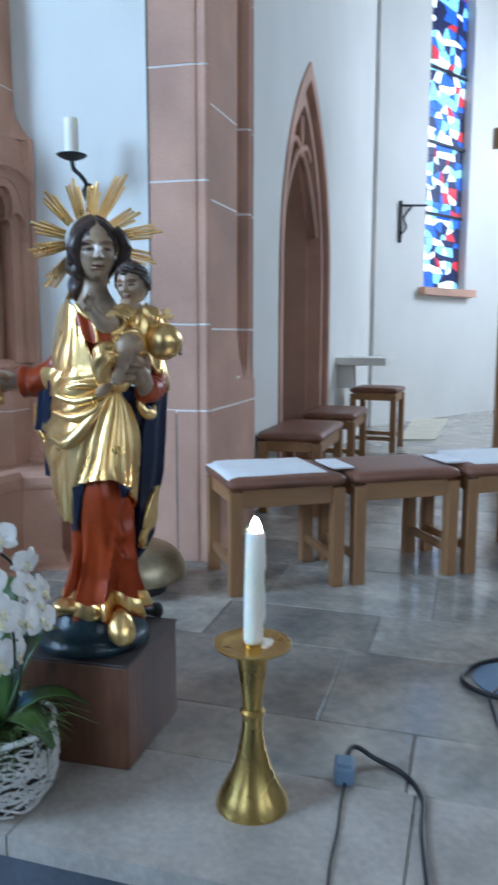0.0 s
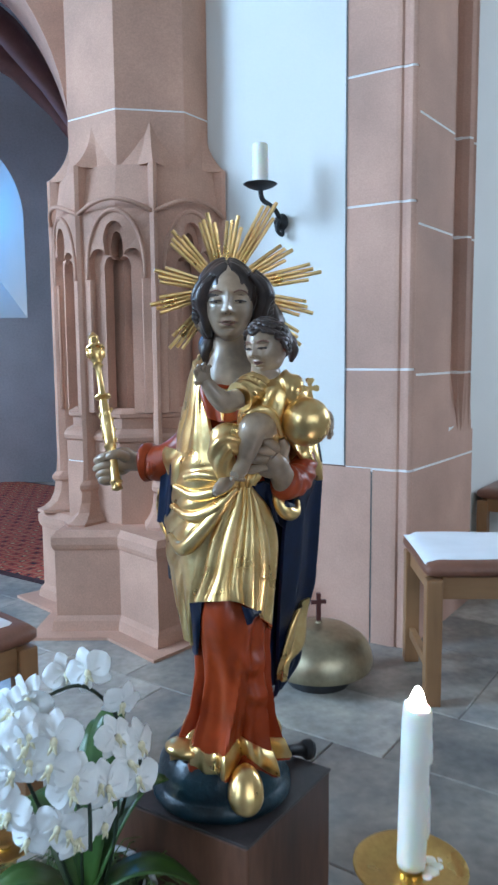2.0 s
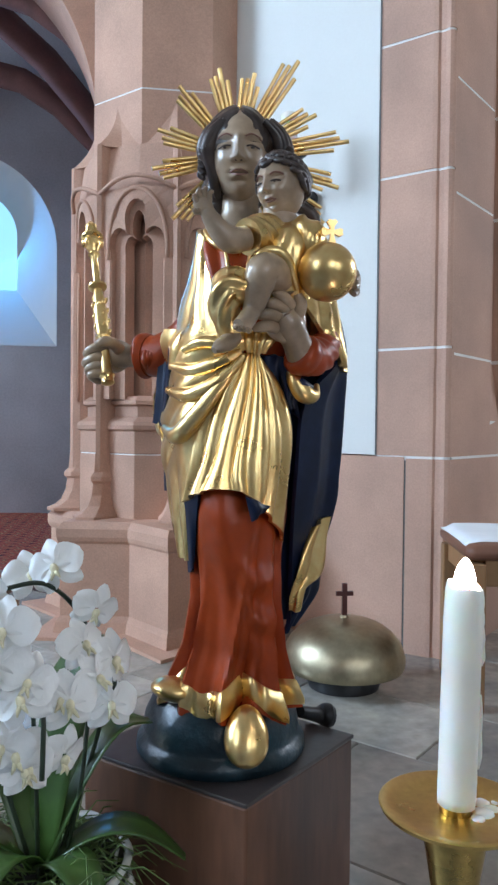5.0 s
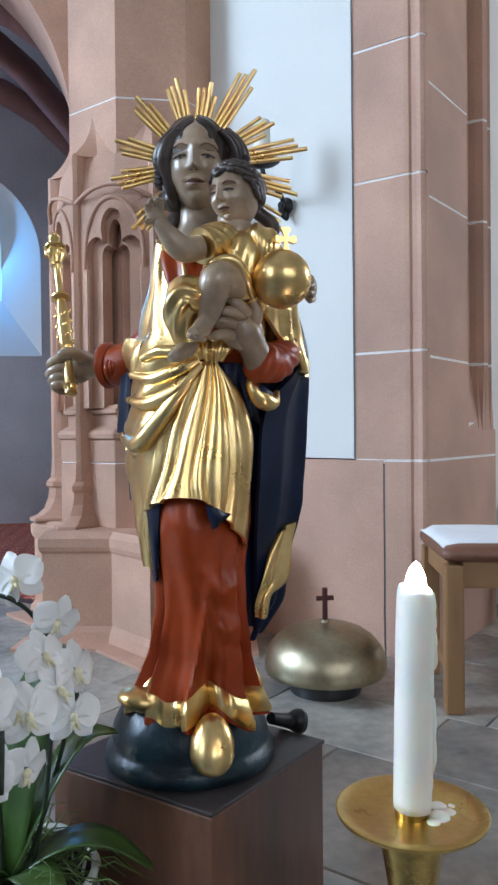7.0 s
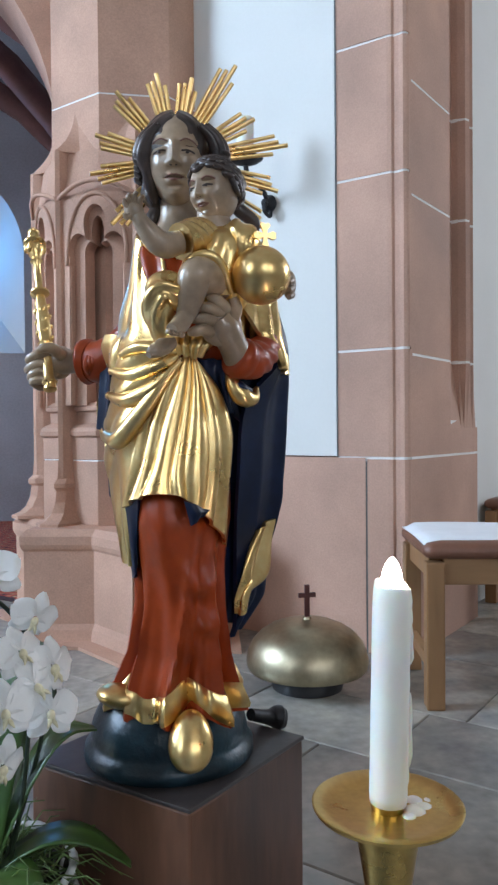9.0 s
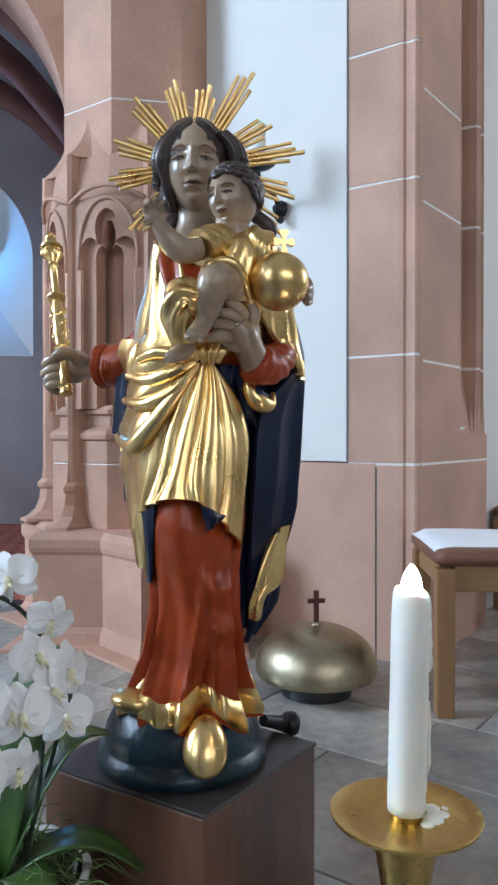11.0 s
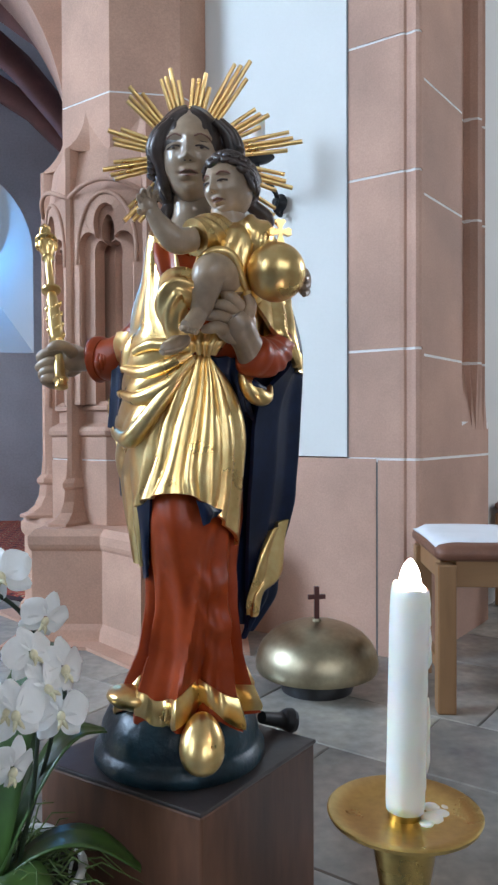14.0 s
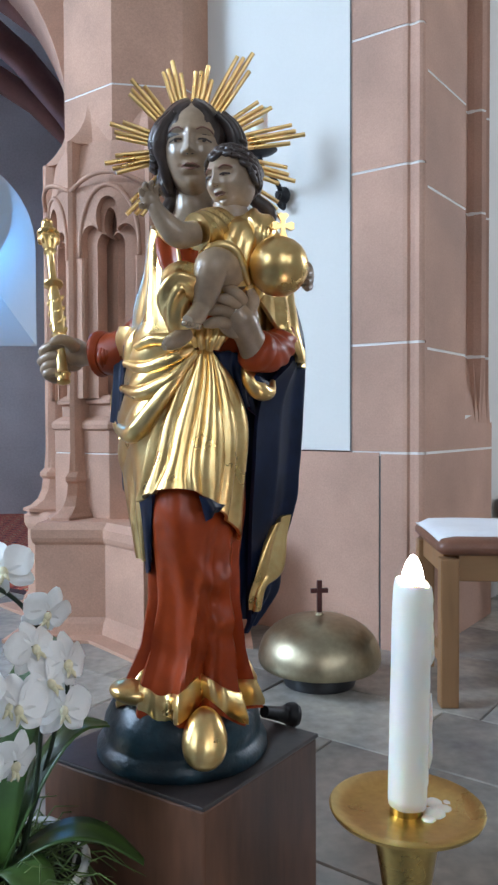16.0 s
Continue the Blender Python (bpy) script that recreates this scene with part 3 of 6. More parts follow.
def sheet(rows, folds=None, thick=0.006, nu=72, nv=48):
    """Cloth through rows of control points from top to bottom; folds(s, t) lifts it along its normal."""
    grid = np.array([spline(r, nu) for r in rows])
    grid = np.array([spline(grid[:, i], nv) for i in range(nu)]).transpose(1, 0, 2)
    du, dv = np.gradient(grid, axis=1), np.gradient(grid, axis=0)
    nrm = np.cross(du, dv)
    nrm /= np.linalg.norm(nrm, axis=2, keepdims=True) + 1e-9
    if nrm[..., 1].mean() > 0:
        nrm = -nrm
    if folds is not None:
        s, t = np.meshgrid(np.linspace(0, 1, nu), np.linspace(0, 1, nv))
        grid = grid + nrm * folds(s, t)[..., None]
    back = grid - nrm * thick
    v = np.vstack([grid.reshape(-1, 3), back.reshape(-1, 3)])
    f, k = [], nu * nv
    for j in range(nv - 1):
        for i in range(nu - 1):
            a = j * nu + i
            f.append((a, a + 1, a + nu + 1, a + nu))
            f.append((k + a, k + a + nu, k + a + nu + 1, k + a + 1))
    edge = [i for i in range(nu)] + [j * nu + nu - 1 for j in range(1, nv)] + [(nv - 1) * nu + i for i in range(nu - 2, -1, -1)] + [j * nu for j in range(nv - 2, 0, -1)]
    for a, b in zip(edge, edge[1:] + edge[:1]):
        f.append((a, k + a, k + b, b))
    return v.tolist(), f


def ball(c, r, turn=(0, 0, 0), shape=None, nu=36, nv=26):
    rot = Euler([radians(a) for a in turn]).to_matrix()
    v, f = [], []
    for j in range(nv + 1):
        for i in range(nu):
            th, ph = math.pi * j / nv, 2 * math.pi * i / nu
            d = Vector((math.sin(th) * math.cos(ph), math.sin(th) * math.sin(ph), math.cos(th)))
            p = Vector((d.x * r[0], d.y * r[1], d.z * r[2]))
            if shape:
                p = shape(d, p)
            v.append(Vector(c) + rot @ p)
    for j in range(nv):
        for i in range(nu):
            a, b = j * nu + i, j * nu + (i + 1) % nu
            f.append((a, b, b + nu, a + nu))
    return v, f


def limb(path, radii, n=18, steps=7):
    pts = smooth_path(path, steps)
    rr = spline([(r, 0, 0) for r in radii], len(pts))[:, 0]
    return tube_data(pts, [max(0.0015, float(r)) for r in rr], n)


def gauss(x, z, cx, cz, sx, sz):
    return math.exp(-((x - cx) / sx) ** 2 - ((z - cz) / sz) ** 2)


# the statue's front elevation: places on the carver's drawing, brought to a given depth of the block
VIEW = Vector((-0.0710, -1.1850, 0.5190))
AHEAD, ASIDE, ABOVE = Vector((0.15943, 0.98705, -0.01799)), Vector((0.98710, -0.15966, -0.01222)), Vector((0.01493, 0.01581, 0.99976))


def front(x, y, depth):
    way = AHEAD + ASIDE * ((x - 441) / 1325.69) - ABOVE * ((y - 784) / 1325.69)
    return VIEW + way * ((depth - VIEW.y) / way.y)


def face_shape(k, jaw=1.2, full=0.0):
    """Brow, lids, nose, lips, cheeks and chin on the front of a head, measured from the eye line; k scales them."""

    def shape(d, p):
        x, z = p.x / k, p.z / k - 0.0065
        taper = max(0.0, -z - 0.035)
        p = Vector((p.x * (1 - jaw * 3.0 * taper), p.y, p.z))
        if d.y > -0.05:
            return p
        front = min(1.0, (-d.y) * 1.7)
        e = 0.0125 * gauss(x, z, 0, -0.0185, 0.0066, 0.0080) + 0.0085 * gauss(x, z, 0, -0.005, 0.0050, 0.0130) + 0.0035 * gauss(x, z, 0, 0.010, 0.0065, 0.010)
        e -= 0.0030 * gauss(x, z, 0, -0.0285, 0.0080, 0.0030)
        for sgn in (-1, 1):
            e += 0.0052 * gauss(x, z, sgn * 0.0080, -0.0215, 0.0042, 0.0040)
            e -= 0.0090 * gauss(x, z, sgn * 0.0215, 0.0035, 0.0130, 0.0085)
            e += 0.0092 * gauss(x, z, sgn * 0.0225, -0.0005, 0.0095, 0.0060)
            e -= 0.0020 * gauss(x, z, sgn * 0.0225, 0.0070, 0.0110, 0.0014)
            e -= 0.0014 * gauss(x, z, sgn * 0.0225, -0.0085, 0.0100, 0.0014)
            e += 0.0034 * gauss(x, z, sgn * 0.0230, 0.0155, 0.0150, 0.0036)
            e += (0.0036 + full) * gauss(x, z, sgn * 0.0260, -0.0240, 0.0140, 0.0140)
            e -= 0.0016 * gauss(x, z, sgn * 0.0150, -0.0420, 0.0035, 0.0045)
        e += 0.0056 * gauss(x, z, 0, -0.0380, 0.0120, 0.0030) + 0.0064 * gauss(x, z, 0, -0.0465, 0.0095, 0.0036)
        e -= 0.0048 * gauss(x, z, 0, -0.0422, 0.0140, 0.0011)
        e -= 0.0042 * gauss(x, z, 0, -0.0535, 0.0110, 0.0034)
        e += 0.0062 * gauss(x, z, 0, -0.0665, 0.0130, 0.0095)
        return p + Vector((0, -e * k * front, 0))
    return shape


def drape(path, radii, amp, n, wind):
    """A clothed limb: a tube with creases winding round it."""
    pts = smooth_path(path, 9)
    rr = spline([(r, 0, 0) for r in radii], len(pts))[:, 0]
    v, f = tube_data(pts, [float(q) for q in rr], 48)
    out = []
    for i, p in enumerate(v):
        k, a = i // 48, 2 * math.pi * (i % 48) / 48
        c = pts[min(k, len(pts) - 1)]
        t = k / len(pts)
        out.append(c + (Vector(p) - c) * (1 + amp * float(crease(np.array(n * a + 2 * math.pi * wind * t + 1.3 * math.sin(2 * a)), 0.8)) * math.sin(math.pi * min(1, 0.15 + t))))
    return out, f


LIPS = material("painted_lips", (0.22, 0.105, 0.075), 0.35, var=0.1, scale=40)
stat = Sculpt([GOLD, SKIN, HAIR, ROBE, BLUE, GLOBE, IRON, LIPS])
# moulded globe under the feet
stat.add(lathe_data([(0.0, 0.0), (0.131, 0.0), (0.135, 0.006), (0.134, 0.020), (0.126, 0.027), (0.123, 0.033), (0.125, 0.041), (0.121, 0.060), (0.109, 0.084), (0.088, 0.104), (0.055, 0.115), (0.0, 0.120)], 56, (0.004, 0.010, 0)), GLOBE)
# shoes
stat.add(ball((0.026, -0.132, 0.073), (0.032, 0.026, 0.046), (-30, 0, -6), lambda d, p: Vector((p.x * (1 - 0.16 * d.z), p.y * (0.55 if d.y > 0 else 1) - 0.004 * max(0, -d.z), p.z * (0.9 if d.z > 0 else 1)))), GOLD)
stat.add(ball((-0.078, -0.045, 0.112), (0.029, 0.036, 0.019), (0, 10, 38), lambda d, p: Vector((p.x, p.y, p.z * (1 + 0.25 * d.x)))), GOLD)
stat.add(limb([(-0.066, -0.035, 0.109), (-0.055, -0.030, 0.131), (-0.048, -0.020, 0.167)], [0.018, 0.015, 0.006]), GOLD)


# under-robe, a column of cloth with vertical folds
def robe_ring(z, n=132):
    prof = [(0.09, 0.022, 0.000, 0.094, 0.112), (0.125, 0.020, 0.000, 0.086, 0.104), (0.18, 0.024, 0.00, 0.072, 0.096), (0.25, 0.025, -0.002, 0.067, 0.098), (0.31, 0.024, -0.002, 0.070, 0.102), (0.38, 0.024, -0.004, 0.080, 0.106),
            (0.46, 0.02, 0.0, 0.086, 0.104), (0.56, 0.026, 0.004, 0.086, 0.092), (0.64, 0.030, 0.006, 0.078, 0.080), (0.72, 0.030, 0.010, 0.074, 0.080), (0.765, 0.032, 0.012, 0.064, 0.062), (0.790, 0.032, 0.012, 0.044, 0.044), (0.80, 0.032, 0.012, 0.030, 0.032)]
    zs = [q[0] for q in prof]
    cx, cy, rx, ry = (np.interp(z, zs, [q[i] for q in prof]) for i in (1, 2, 3, 4))
    out = []
    low = max(0.0, min(1.0, (0.40 - z) / 0.28))
    for i in range(n):
        a = 2 * math.pi * i / n

        def ridge(a0, width, height):
            return height * math.exp(-abs((a - a0) / width) ** 1.5)
        # pleats on the proper left, standing straight to the hem
        fold = low * (ridge(5.62, 0.10, 0.022) + ridge(5.28, 0.10, 0.018) + ridge(4.90 - 0.5 * low, 0.09, 0.012) - ridge(5.08 - 0.3 * low, 0.08, 0.010) + ridge(3.40, 0.10, 0.018) + ridge(3.75, 0.09, 0.013) + ridge(4.05 - 0.4 * low, 0.08, 0.008) - ridge(5.47, 0.07, 0.012) - ridge(3.58, 0.07, 0.010))
        fold = 1.4 * fold + low * 0.004 * math.sin(13 * a + 4 * z)
        # the advanced knee and the cloth drawn back below it
        dk = math.exp(-((a - 4.30) / 0.50) ** 2) * math.exp(-((z - 0.385) / 0.085) ** 2) * 0.032
        sw = 0.0
        for a0, z0, slope, hgt in ((4.95, 0.285, 4.2, 0.014), (5.05, 0.225, 5.5, 0.016), (5.10, 0.180, 3.4, 0.009)):
            sw += hgt * math.exp(-((z - z0 - (a - a0) ** 2 * 0.16 * slope / 4 + 0.030 * (a - a0)) / 0.017) ** 2) * math.exp(-((a - a0) / 0.36) ** 2)
        hem = 0.006 * math.sin(9 * a + 1.0) * max(0, (0.16 - z) / 0.06)
        r = 1 + (fold + dk + sw) / 0.09
        out.append((cx + rx * r * math.cos(a), cy + ry * r * math.sin(a), z + (hem if z < 0.16 else 0)))
    return out


zs_robe = [0.086, 0.095, 0.105, 0.118, 0.130] + [0.137 + 0.007 * i for i in range(45)] + [0.46 + 0.02 * i for i in range(18)]
stat.add(loft_data([robe_ring(z) for z in zs_robe]), ROBE)
# gilded hem, waved over the shoes
hem = []
for lift, zc in ((0.0005, 0.127), (0.003, 0.126), (0.004, 0.112), (0.005, 0.096), (0.001, 0.088), (-0.006, 0.092)):
    ring = []
    for i, (x, y, z) in enumerate(robe_ring(zc)):
        a = 2 * math.pi * i / 132
        w = 1 + (lift * 0.7 + 0.0035 * crease(6 * a + 0.7, 0.9) * (0.135 - zc) / 0.04) / 0.09
        up = 0.020 * math.exp(-((a - 4.78) / 0.34) ** 2) - 0.006 * math.exp(-((a - 4.15) / 0.3) ** 2) + 0.004 * math.sin(7 * a + 0.7)
        ring.append((0.022 + (x - 0.022) * w, y * w, z + up))
    hem.append(ring)
stat.add(loft_data(hem, caps=False), GOLD)


def pleats(s, ridges):
    """Irregular standing pleats: rounded ridges with narrow valleys between them."""
    out = np.zeros_like(s)
    for c, w, h in ridges:
        q = np.clip(np.abs((s - c) / w), 0, 1)
        out = np.maximum(out, h * (1 - q ** 1.7))
    return out


# gilded apron, fanned from the gather at the waist
apron = [
    [(0.011, -0.120, 0.616), (0.021, -0.127, 0.620), (0.032, -0.128, 0.620), (0.043, -0.124, 0.618), (0.053, -0.112, 0.611)],
    [(-0.014, -0.112, 0.577), (0.007, -0.130, 0.577), (0.030, -0.136, 0.577), (0.055, -0.126, 0.576), (0.080, -0.098, 0.576)],
    [(-0.041, -0.100, 0.521), (-0.014, -0.132, 0.518), (0.021, -0.145, 0.512), (0.063, -0.130, 0.512), (0.099, -0.085, 0.515)],
    [(-0.056, -0.092, 0.464), (-0.026, -0.136, 0.462), (0.012, -0.152, 0.456), (0.060, -0.134, 0.449), (0.099, -0.083, 0.448)],
    [(-0.066, -0.080, 0.402), (-0.040, -0.137, 0.422), (0.011, -0.157, 0.424), (0.054, -0.137, 0.391), (0.093, -0.082, 0.341)],
]
RIDGES = ((0.0, 0.07, 0.9), (0.15, 0.085, 1.0), (0.33, 0.115, 1.25), (0.49, 0.065, 0.7), (0.63, 0.090, 1.15), (0.78, 0.065, 0.8), (0.92, 0.085, 1.0))


def apron_fold(s, t):
    q = s + 0.018 * np.sin(6 * t + 9 * s) * t
    return (0.0040 + 0.0062 * t ** 0.8) * pleats(q, RIDGES) + 0.0009 * pleats((q * 3.1) % 1, ((0.5, 0.35, 1.0),)) * (1 - 0.75 * t) - 0.006 + 0.0020 * np.sin(5 * s + 6 * t)


stat.add(sheet(apron, apron_fold, 0.006, 190, 60), GOLD)
# dark lining turned over at the apron's hem
stat.add(sheet([[(0.017, -0.160, 0.417), (0.036, -0.160, 0.411), (0.055, -0.150, 0.403)], [(0.022, -0.158, 0.399), (0.039, -0.164, 0.400), (0.052, -0.152, 0.399)], [(0.027, -0.150, 0.381), (0.036, -0.158, 0.387), (0.046, -0.150, 0.392)]], lambda s, t: 0.003 * np.sin(6 * s), 0.005, 20, 14), BLUE)
stat.add(sheet([[(-0.065, -0.070, 0.405), (-0.057, -0.092, 0.405), (-0.045, -0.118, 0.419)], [(-0.059, -0.050, 0.351), (-0.054, -0.078, 0.355), (-0.046, -0.090, 0.365)], [(-0.053, -0.020, 0.286), (-0.050, -0.050, 0.293), (-0.045, -0.060, 0.310)]], None, 0.005, 16, 16), BLUE)

# gilded mantle over the proper right shoulder, arm and hip
mantle = [
    [(0.002, 0.070, 0.845), (-0.025, 0.045, 0.837), (-0.037, 0.000, 0.821), (-0.035, -0.040, 0.804), (-0.028, -0.060, 0.789)],
    [(-0.026, 0.085, 0.815), (-0.038, 0.050, 0.801), (-0.043, 0.000, 0.784), (-0.039, -0.050, 0.768), (-0.032, -0.074, 0.756)],
    [(-0.038, 0.095, 0.764), (-0.048, 0.055, 0.752), (-0.052, 0.000, 0.737), (-0.043, -0.058, 0.727), (-0.025, -0.088, 0.724)],
    [(-0.050, 0.095, 0.712), (-0.062, 0.055, 0.701), (-0.064, 0.000, 0.689), (-0.049, -0.066, 0.681), (-0.013, -0.100, 0.683)],
    [(-0.056, 0.090, 0.669), (-0.068, 0.050, 0.657), (-0.070, 0.000, 0.645), (-0.053, -0.076, 0.637), (0.006, -0.118, 0.644)],
    [(-0.065, 0.080, 0.597), (-0.074, 0.045, 0.586), (-0.076, -0.005, 0.578), (-0.056, -0.080, 0.579), (0.002, -0.120, 0.600)],
    [(-0.081, 0.080, 0.526), (-0.089, 0.045, 0.517), (-0.086, 0.000, 0.508), (-0.067, -0.076, 0.513), (-0.036, -0.104, 0.531)],
    [(-0.078, 0.060, 0.443), (-0.085, 0.030, 0.440), (-0.083, -0.010, 0.443), (-0.069, -0.060, 0.447), (-0.051, -0.092, 0.454)],
    [(-0.065, 0.050, 0.369), (-0.072, 0.025, 0.364), (-0.070, -0.010, 0.368), (-0.065, -0.045, 0.372), (-0.057, -0.075, 0.388)],
    [(-0.056, 0.040, 0.324), (-0.064, 0.015, 0.317), (-0.061, -0.005, 0.311), (-0.056, -0.030, 0.309), (-0.050, -0.045, 0.309)],
]


def mantle_fold(s, t):
    # long falls over the shoulder, then folds drawn from the hip up to the gather
    fall = 0.0055 * pleats((s + 0.10 * np.sin(4 * t)) % 1, ((0.18, 0.12, 1), (0.45, 0.10, 0.8), (0.66, 0.09, 1.0), (0.86, 0.09, 0.9))) * np.clip((0.45 - t) * 6, 0, 1)
    q = t + 0.17 * (s - 0.5) * (s > 0.2)
    drawn = 0.0075 * pleats(q + 0.012 * np.sin(11 * s), ((0.45, 0.045, 0.8), (0.53, 0.045, 1.0), (0.61, 0.050, 1.1), (0.70, 0.045, 0.8))) * np.clip((t - 0.36) * 9, 0, 1)
    tail = 0.007 * pleats(s, ((0.2, 0.16, 1), (0.55, 0.14, 1), (0.85, 0.14, 1))) * np.clip((t - 0.74) * 7, 0, 1)
    return fall + drawn + tail + 0.0014 * np.sin(13 * t - 9 * s)


stat.add(sheet(mantle, mantle_fold, 0.006, 90, 170), GOLD)
# thick rolled folds drawn to the gather
for path, rr in (([(-0.082, -0.040, 0.606), (-0.051, -0.088, 0.596), (-0.015, -0.118, 0.607), (0.015, -0.126, 0.621)], [0.005, 0.011, 0.010, 0.005]),
                 ([(-0.086, -0.030, 0.569), (-0.056, -0.088, 0.560), (-0.018, -0.118, 0.578), (0.018, -0.128, 0.614)], [0.006, 0.012, 0.011, 0.005]),
                 ([(-0.091, -0.020, 0.511), (-0.072, -0.076, 0.501), (-0.043, -0.106, 0.535), (-0.012, -0.120, 0.576), (0.015, -0.124, 0.610)], [0.006, 0.014, 0.013, 0.010, 0.005]),
                 ([(-0.065, -0.076, 0.627), (-0.041, -0.104, 0.635), (-0.011, -0.120, 0.632), (0.019, -0.124, 0.626)], [0.006, 0.009, 0.009, 0.005])):
    stat.add(limb(path, rr, 16, 8), GOLD)
# gilded cuff of the mantle above the arm, with its blue lining hanging behind
stat.add(sheet([[(-0.092, 0.040, 0.669), (-0.078, 0.000, 0.667), (-0.054, -0.040, 0.658)], [(-0.094, 0.040, 0.647), (-0.082, -0.005, 0.640), (-0.060, -0.045, 0.633)], [(-0.089, 0.040, 0.609), (-0.079, -0.010, 0.602), (-0.060, -0.050, 0.602)]], lambda s, t: 0.004 * np.sin(9 * s + 4 * t), 0.006, 24, 20), GOLD)
stat.add(sheet([[(-0.095, 0.060, 0.649), (-0.090, 0.045, 0.645), (-0.080, 0.010, 0.637)], [(-0.099, 0.060, 0.607), (-0.094, 0.045, 0.602), (-0.081, 0.010, 0.588)], [(-0.102, 0.070, 0.559), (-0.098, 0.050, 0.554), (-0.085, 0.020, 0.544)], [(-0.105, 0.080, 0.520), (-0.103, 0.060, 0.517), (-0.091, 0.030, 0.513)]], lambda s, t: 0.004 * np.sin(8 * s), 0.006, 20, 30), BLUE)
stat.add(sheet([[(-0.104, 0.090, 0.579), (-0.108, 0.085, 0.546), (-0.099, 0.060, 0.522)], [(-0.106, 0.090, 0.550), (-0.107, 0.080, 0.527), (-0.097, 0.050, 0.507)], [(-0.105, 0.090, 0.517), (-0.101, 0.070, 0.503), (-0.092, 0.040, 0.494)]], None, 0.006, 14, 14), GOLD)
stat.add(sheet([[(-0.084, 0.080, 0.461), (-0.089, 0.060, 0.452), (-0.076, 0.020, 0.454)], [(-0.087, 0.080, 0.432), (-0.089, 0.060, 0.427), (-0.076, 0.020, 0.430)], [(-0.085, 0.080, 0.407), (-0.088, 0.060, 0.407), (-0.073, 0.020, 0.410)]], None, 0.006, 12, 14), BLUE)

# blue-lined mantle on the proper left side
side = [
    [(0.145, 0.050, 0.764), (0.167, 0.040, 0.744), (0.180, 0.010, 0.716), (0.168, -0.020, 0.688)],
    [(0.155, 0.085, 0.674), (0.195, 0.060, 0.662), (0.196, 0.000, 0.637), (0.170, -0.050, 0.623)],
    [(0.134, 0.085, 0.534), (0.188, 0.060, 0.538), (0.192, 0.000, 0.541), (0.117, -0.062, 0.553)],
    [(0.122, 0.080, 0.432), (0.176, 0.055, 0.433), (0.185, 0.000, 0.441), (0.106, -0.060, 0.442)],
    [(0.115, 0.075, 0.341), (0.166, 0.050, 0.352), (0.177, 0.005, 0.372), (0.102, -0.052, 0.355)],
    [(0.101, 0.060, 0.205), (0.115, 0.045, 0.199), (0.126, 0.015, 0.210), (0.102, -0.030, 0.205)],
]
stat.add(sheet(side, lambda s, t: 0.009 * pleats(s + 0.05 * np.sin(3 * t), ((0.12, 0.12, 1), (0.40, 0.10, 1), (0.60, 0.08, 0.8), (0.80, 0.10, 1.1))) * np.clip(t * 3, 0, 1), 0.007, 90, 60), BLUE)
stat.add(sheet([[(0.070, -0.060, 0.622), (0.104, -0.050, 0.623), (0.143, -0.030, 0.625)], [(0.077, -0.050, 0.520), (0.109, -0.045, 0.519), (0.149, -0.020, 0.519)], [(0.080, -0.045, 0.415), (0.108, -0.040, 0.414), (0.151, -0.020, 0.411)], [(0.079, -0.040, 0.310), (0.106, -0.035, 0.308), (0.134, -0.010, 0.302)], [(0.084, -0.030, 0.219), (0.097, -0.025, 0.209), (0.114, -0.010, 0.213)]], lambda s, t: 0.004 * np.sin(9 * s + t), 0.006, 30, 40), BLUE)
# gilded outside of that mantle: shoulder, border and the turned tail
stat.add(sheet([[(0.114, -0.050, 0.718), (0.144, -0.030, 0.731), (0.180, 0.010, 0.729)], [(0.119, -0.080, 0.688), (0.158, -0.050, 0.697), (0.185, 0.000, 0.700)], [(0.132, -0.092, 0.661), (0.166, -0.060, 0.665), (0.193, 0.000, 0.669)], [(0.160, -0.080, 0.642), (0.179, -0.050, 0.639), (0.196, 0.000, 0.635)], [(0.178, -0.060, 0.614), (0.187, -0.040, 0.606), (0.197, 0.000, 0.602)]], lambda s, t: 0.007 * pleats((s * 0.8 + 0.5 * t) % 1, ((0.2, 0.14, 1), (0.5, 0.13, 1), (0.8, 0.13, 1))), 0.006, 50, 50), GOLD)
stat.add(sheet([[(0.140, -0.030, 0.355), (0.160, -0.022, 0.362), (0.176, 0.000, 0.370)], [(0.125, -0.042, 0.322), (0.147, -0.036, 0.329), (0.166, -0.005, 0.337)], [(0.115, -0.046, 0.288), (0.136, -0.046, 0.282), (0.160, -0.012, 0.284)], [(0.106, -0.046, 0.253), (0.117, -0.052, 0.256), (0.132, -0.030, 0.270)], [(0.104, -0.042, 0.228), (0.112, -0.046, 0.226), (0.126, -0.030, 0.235)]], lambda s, t: 0.006 * np.sin(7 * s + 3 * t), 0.006, 30, 40), GOLD)
stat.add(sheet([[(0.128, -0.040, 0.273), (0.144, -0.034, 0.278), (0.160, -0.010, 0.276)], [(0.124, -0.036, 0.250), (0.142, -0.030, 0.252), (0.156, -0.010, 0.251)], [(0.111, -0.034, 0.219), (0.128, -0.026, 0.225), (0.140, -0.010, 0.225)], [(0.100, -0.028, 0.187), (0.111, -0.020, 0.193), (0.120, -0.010, 0.199)]], lambda s, t: 0.003 * np.sin(9 * s), 0.005, 18, 24), BLUE)
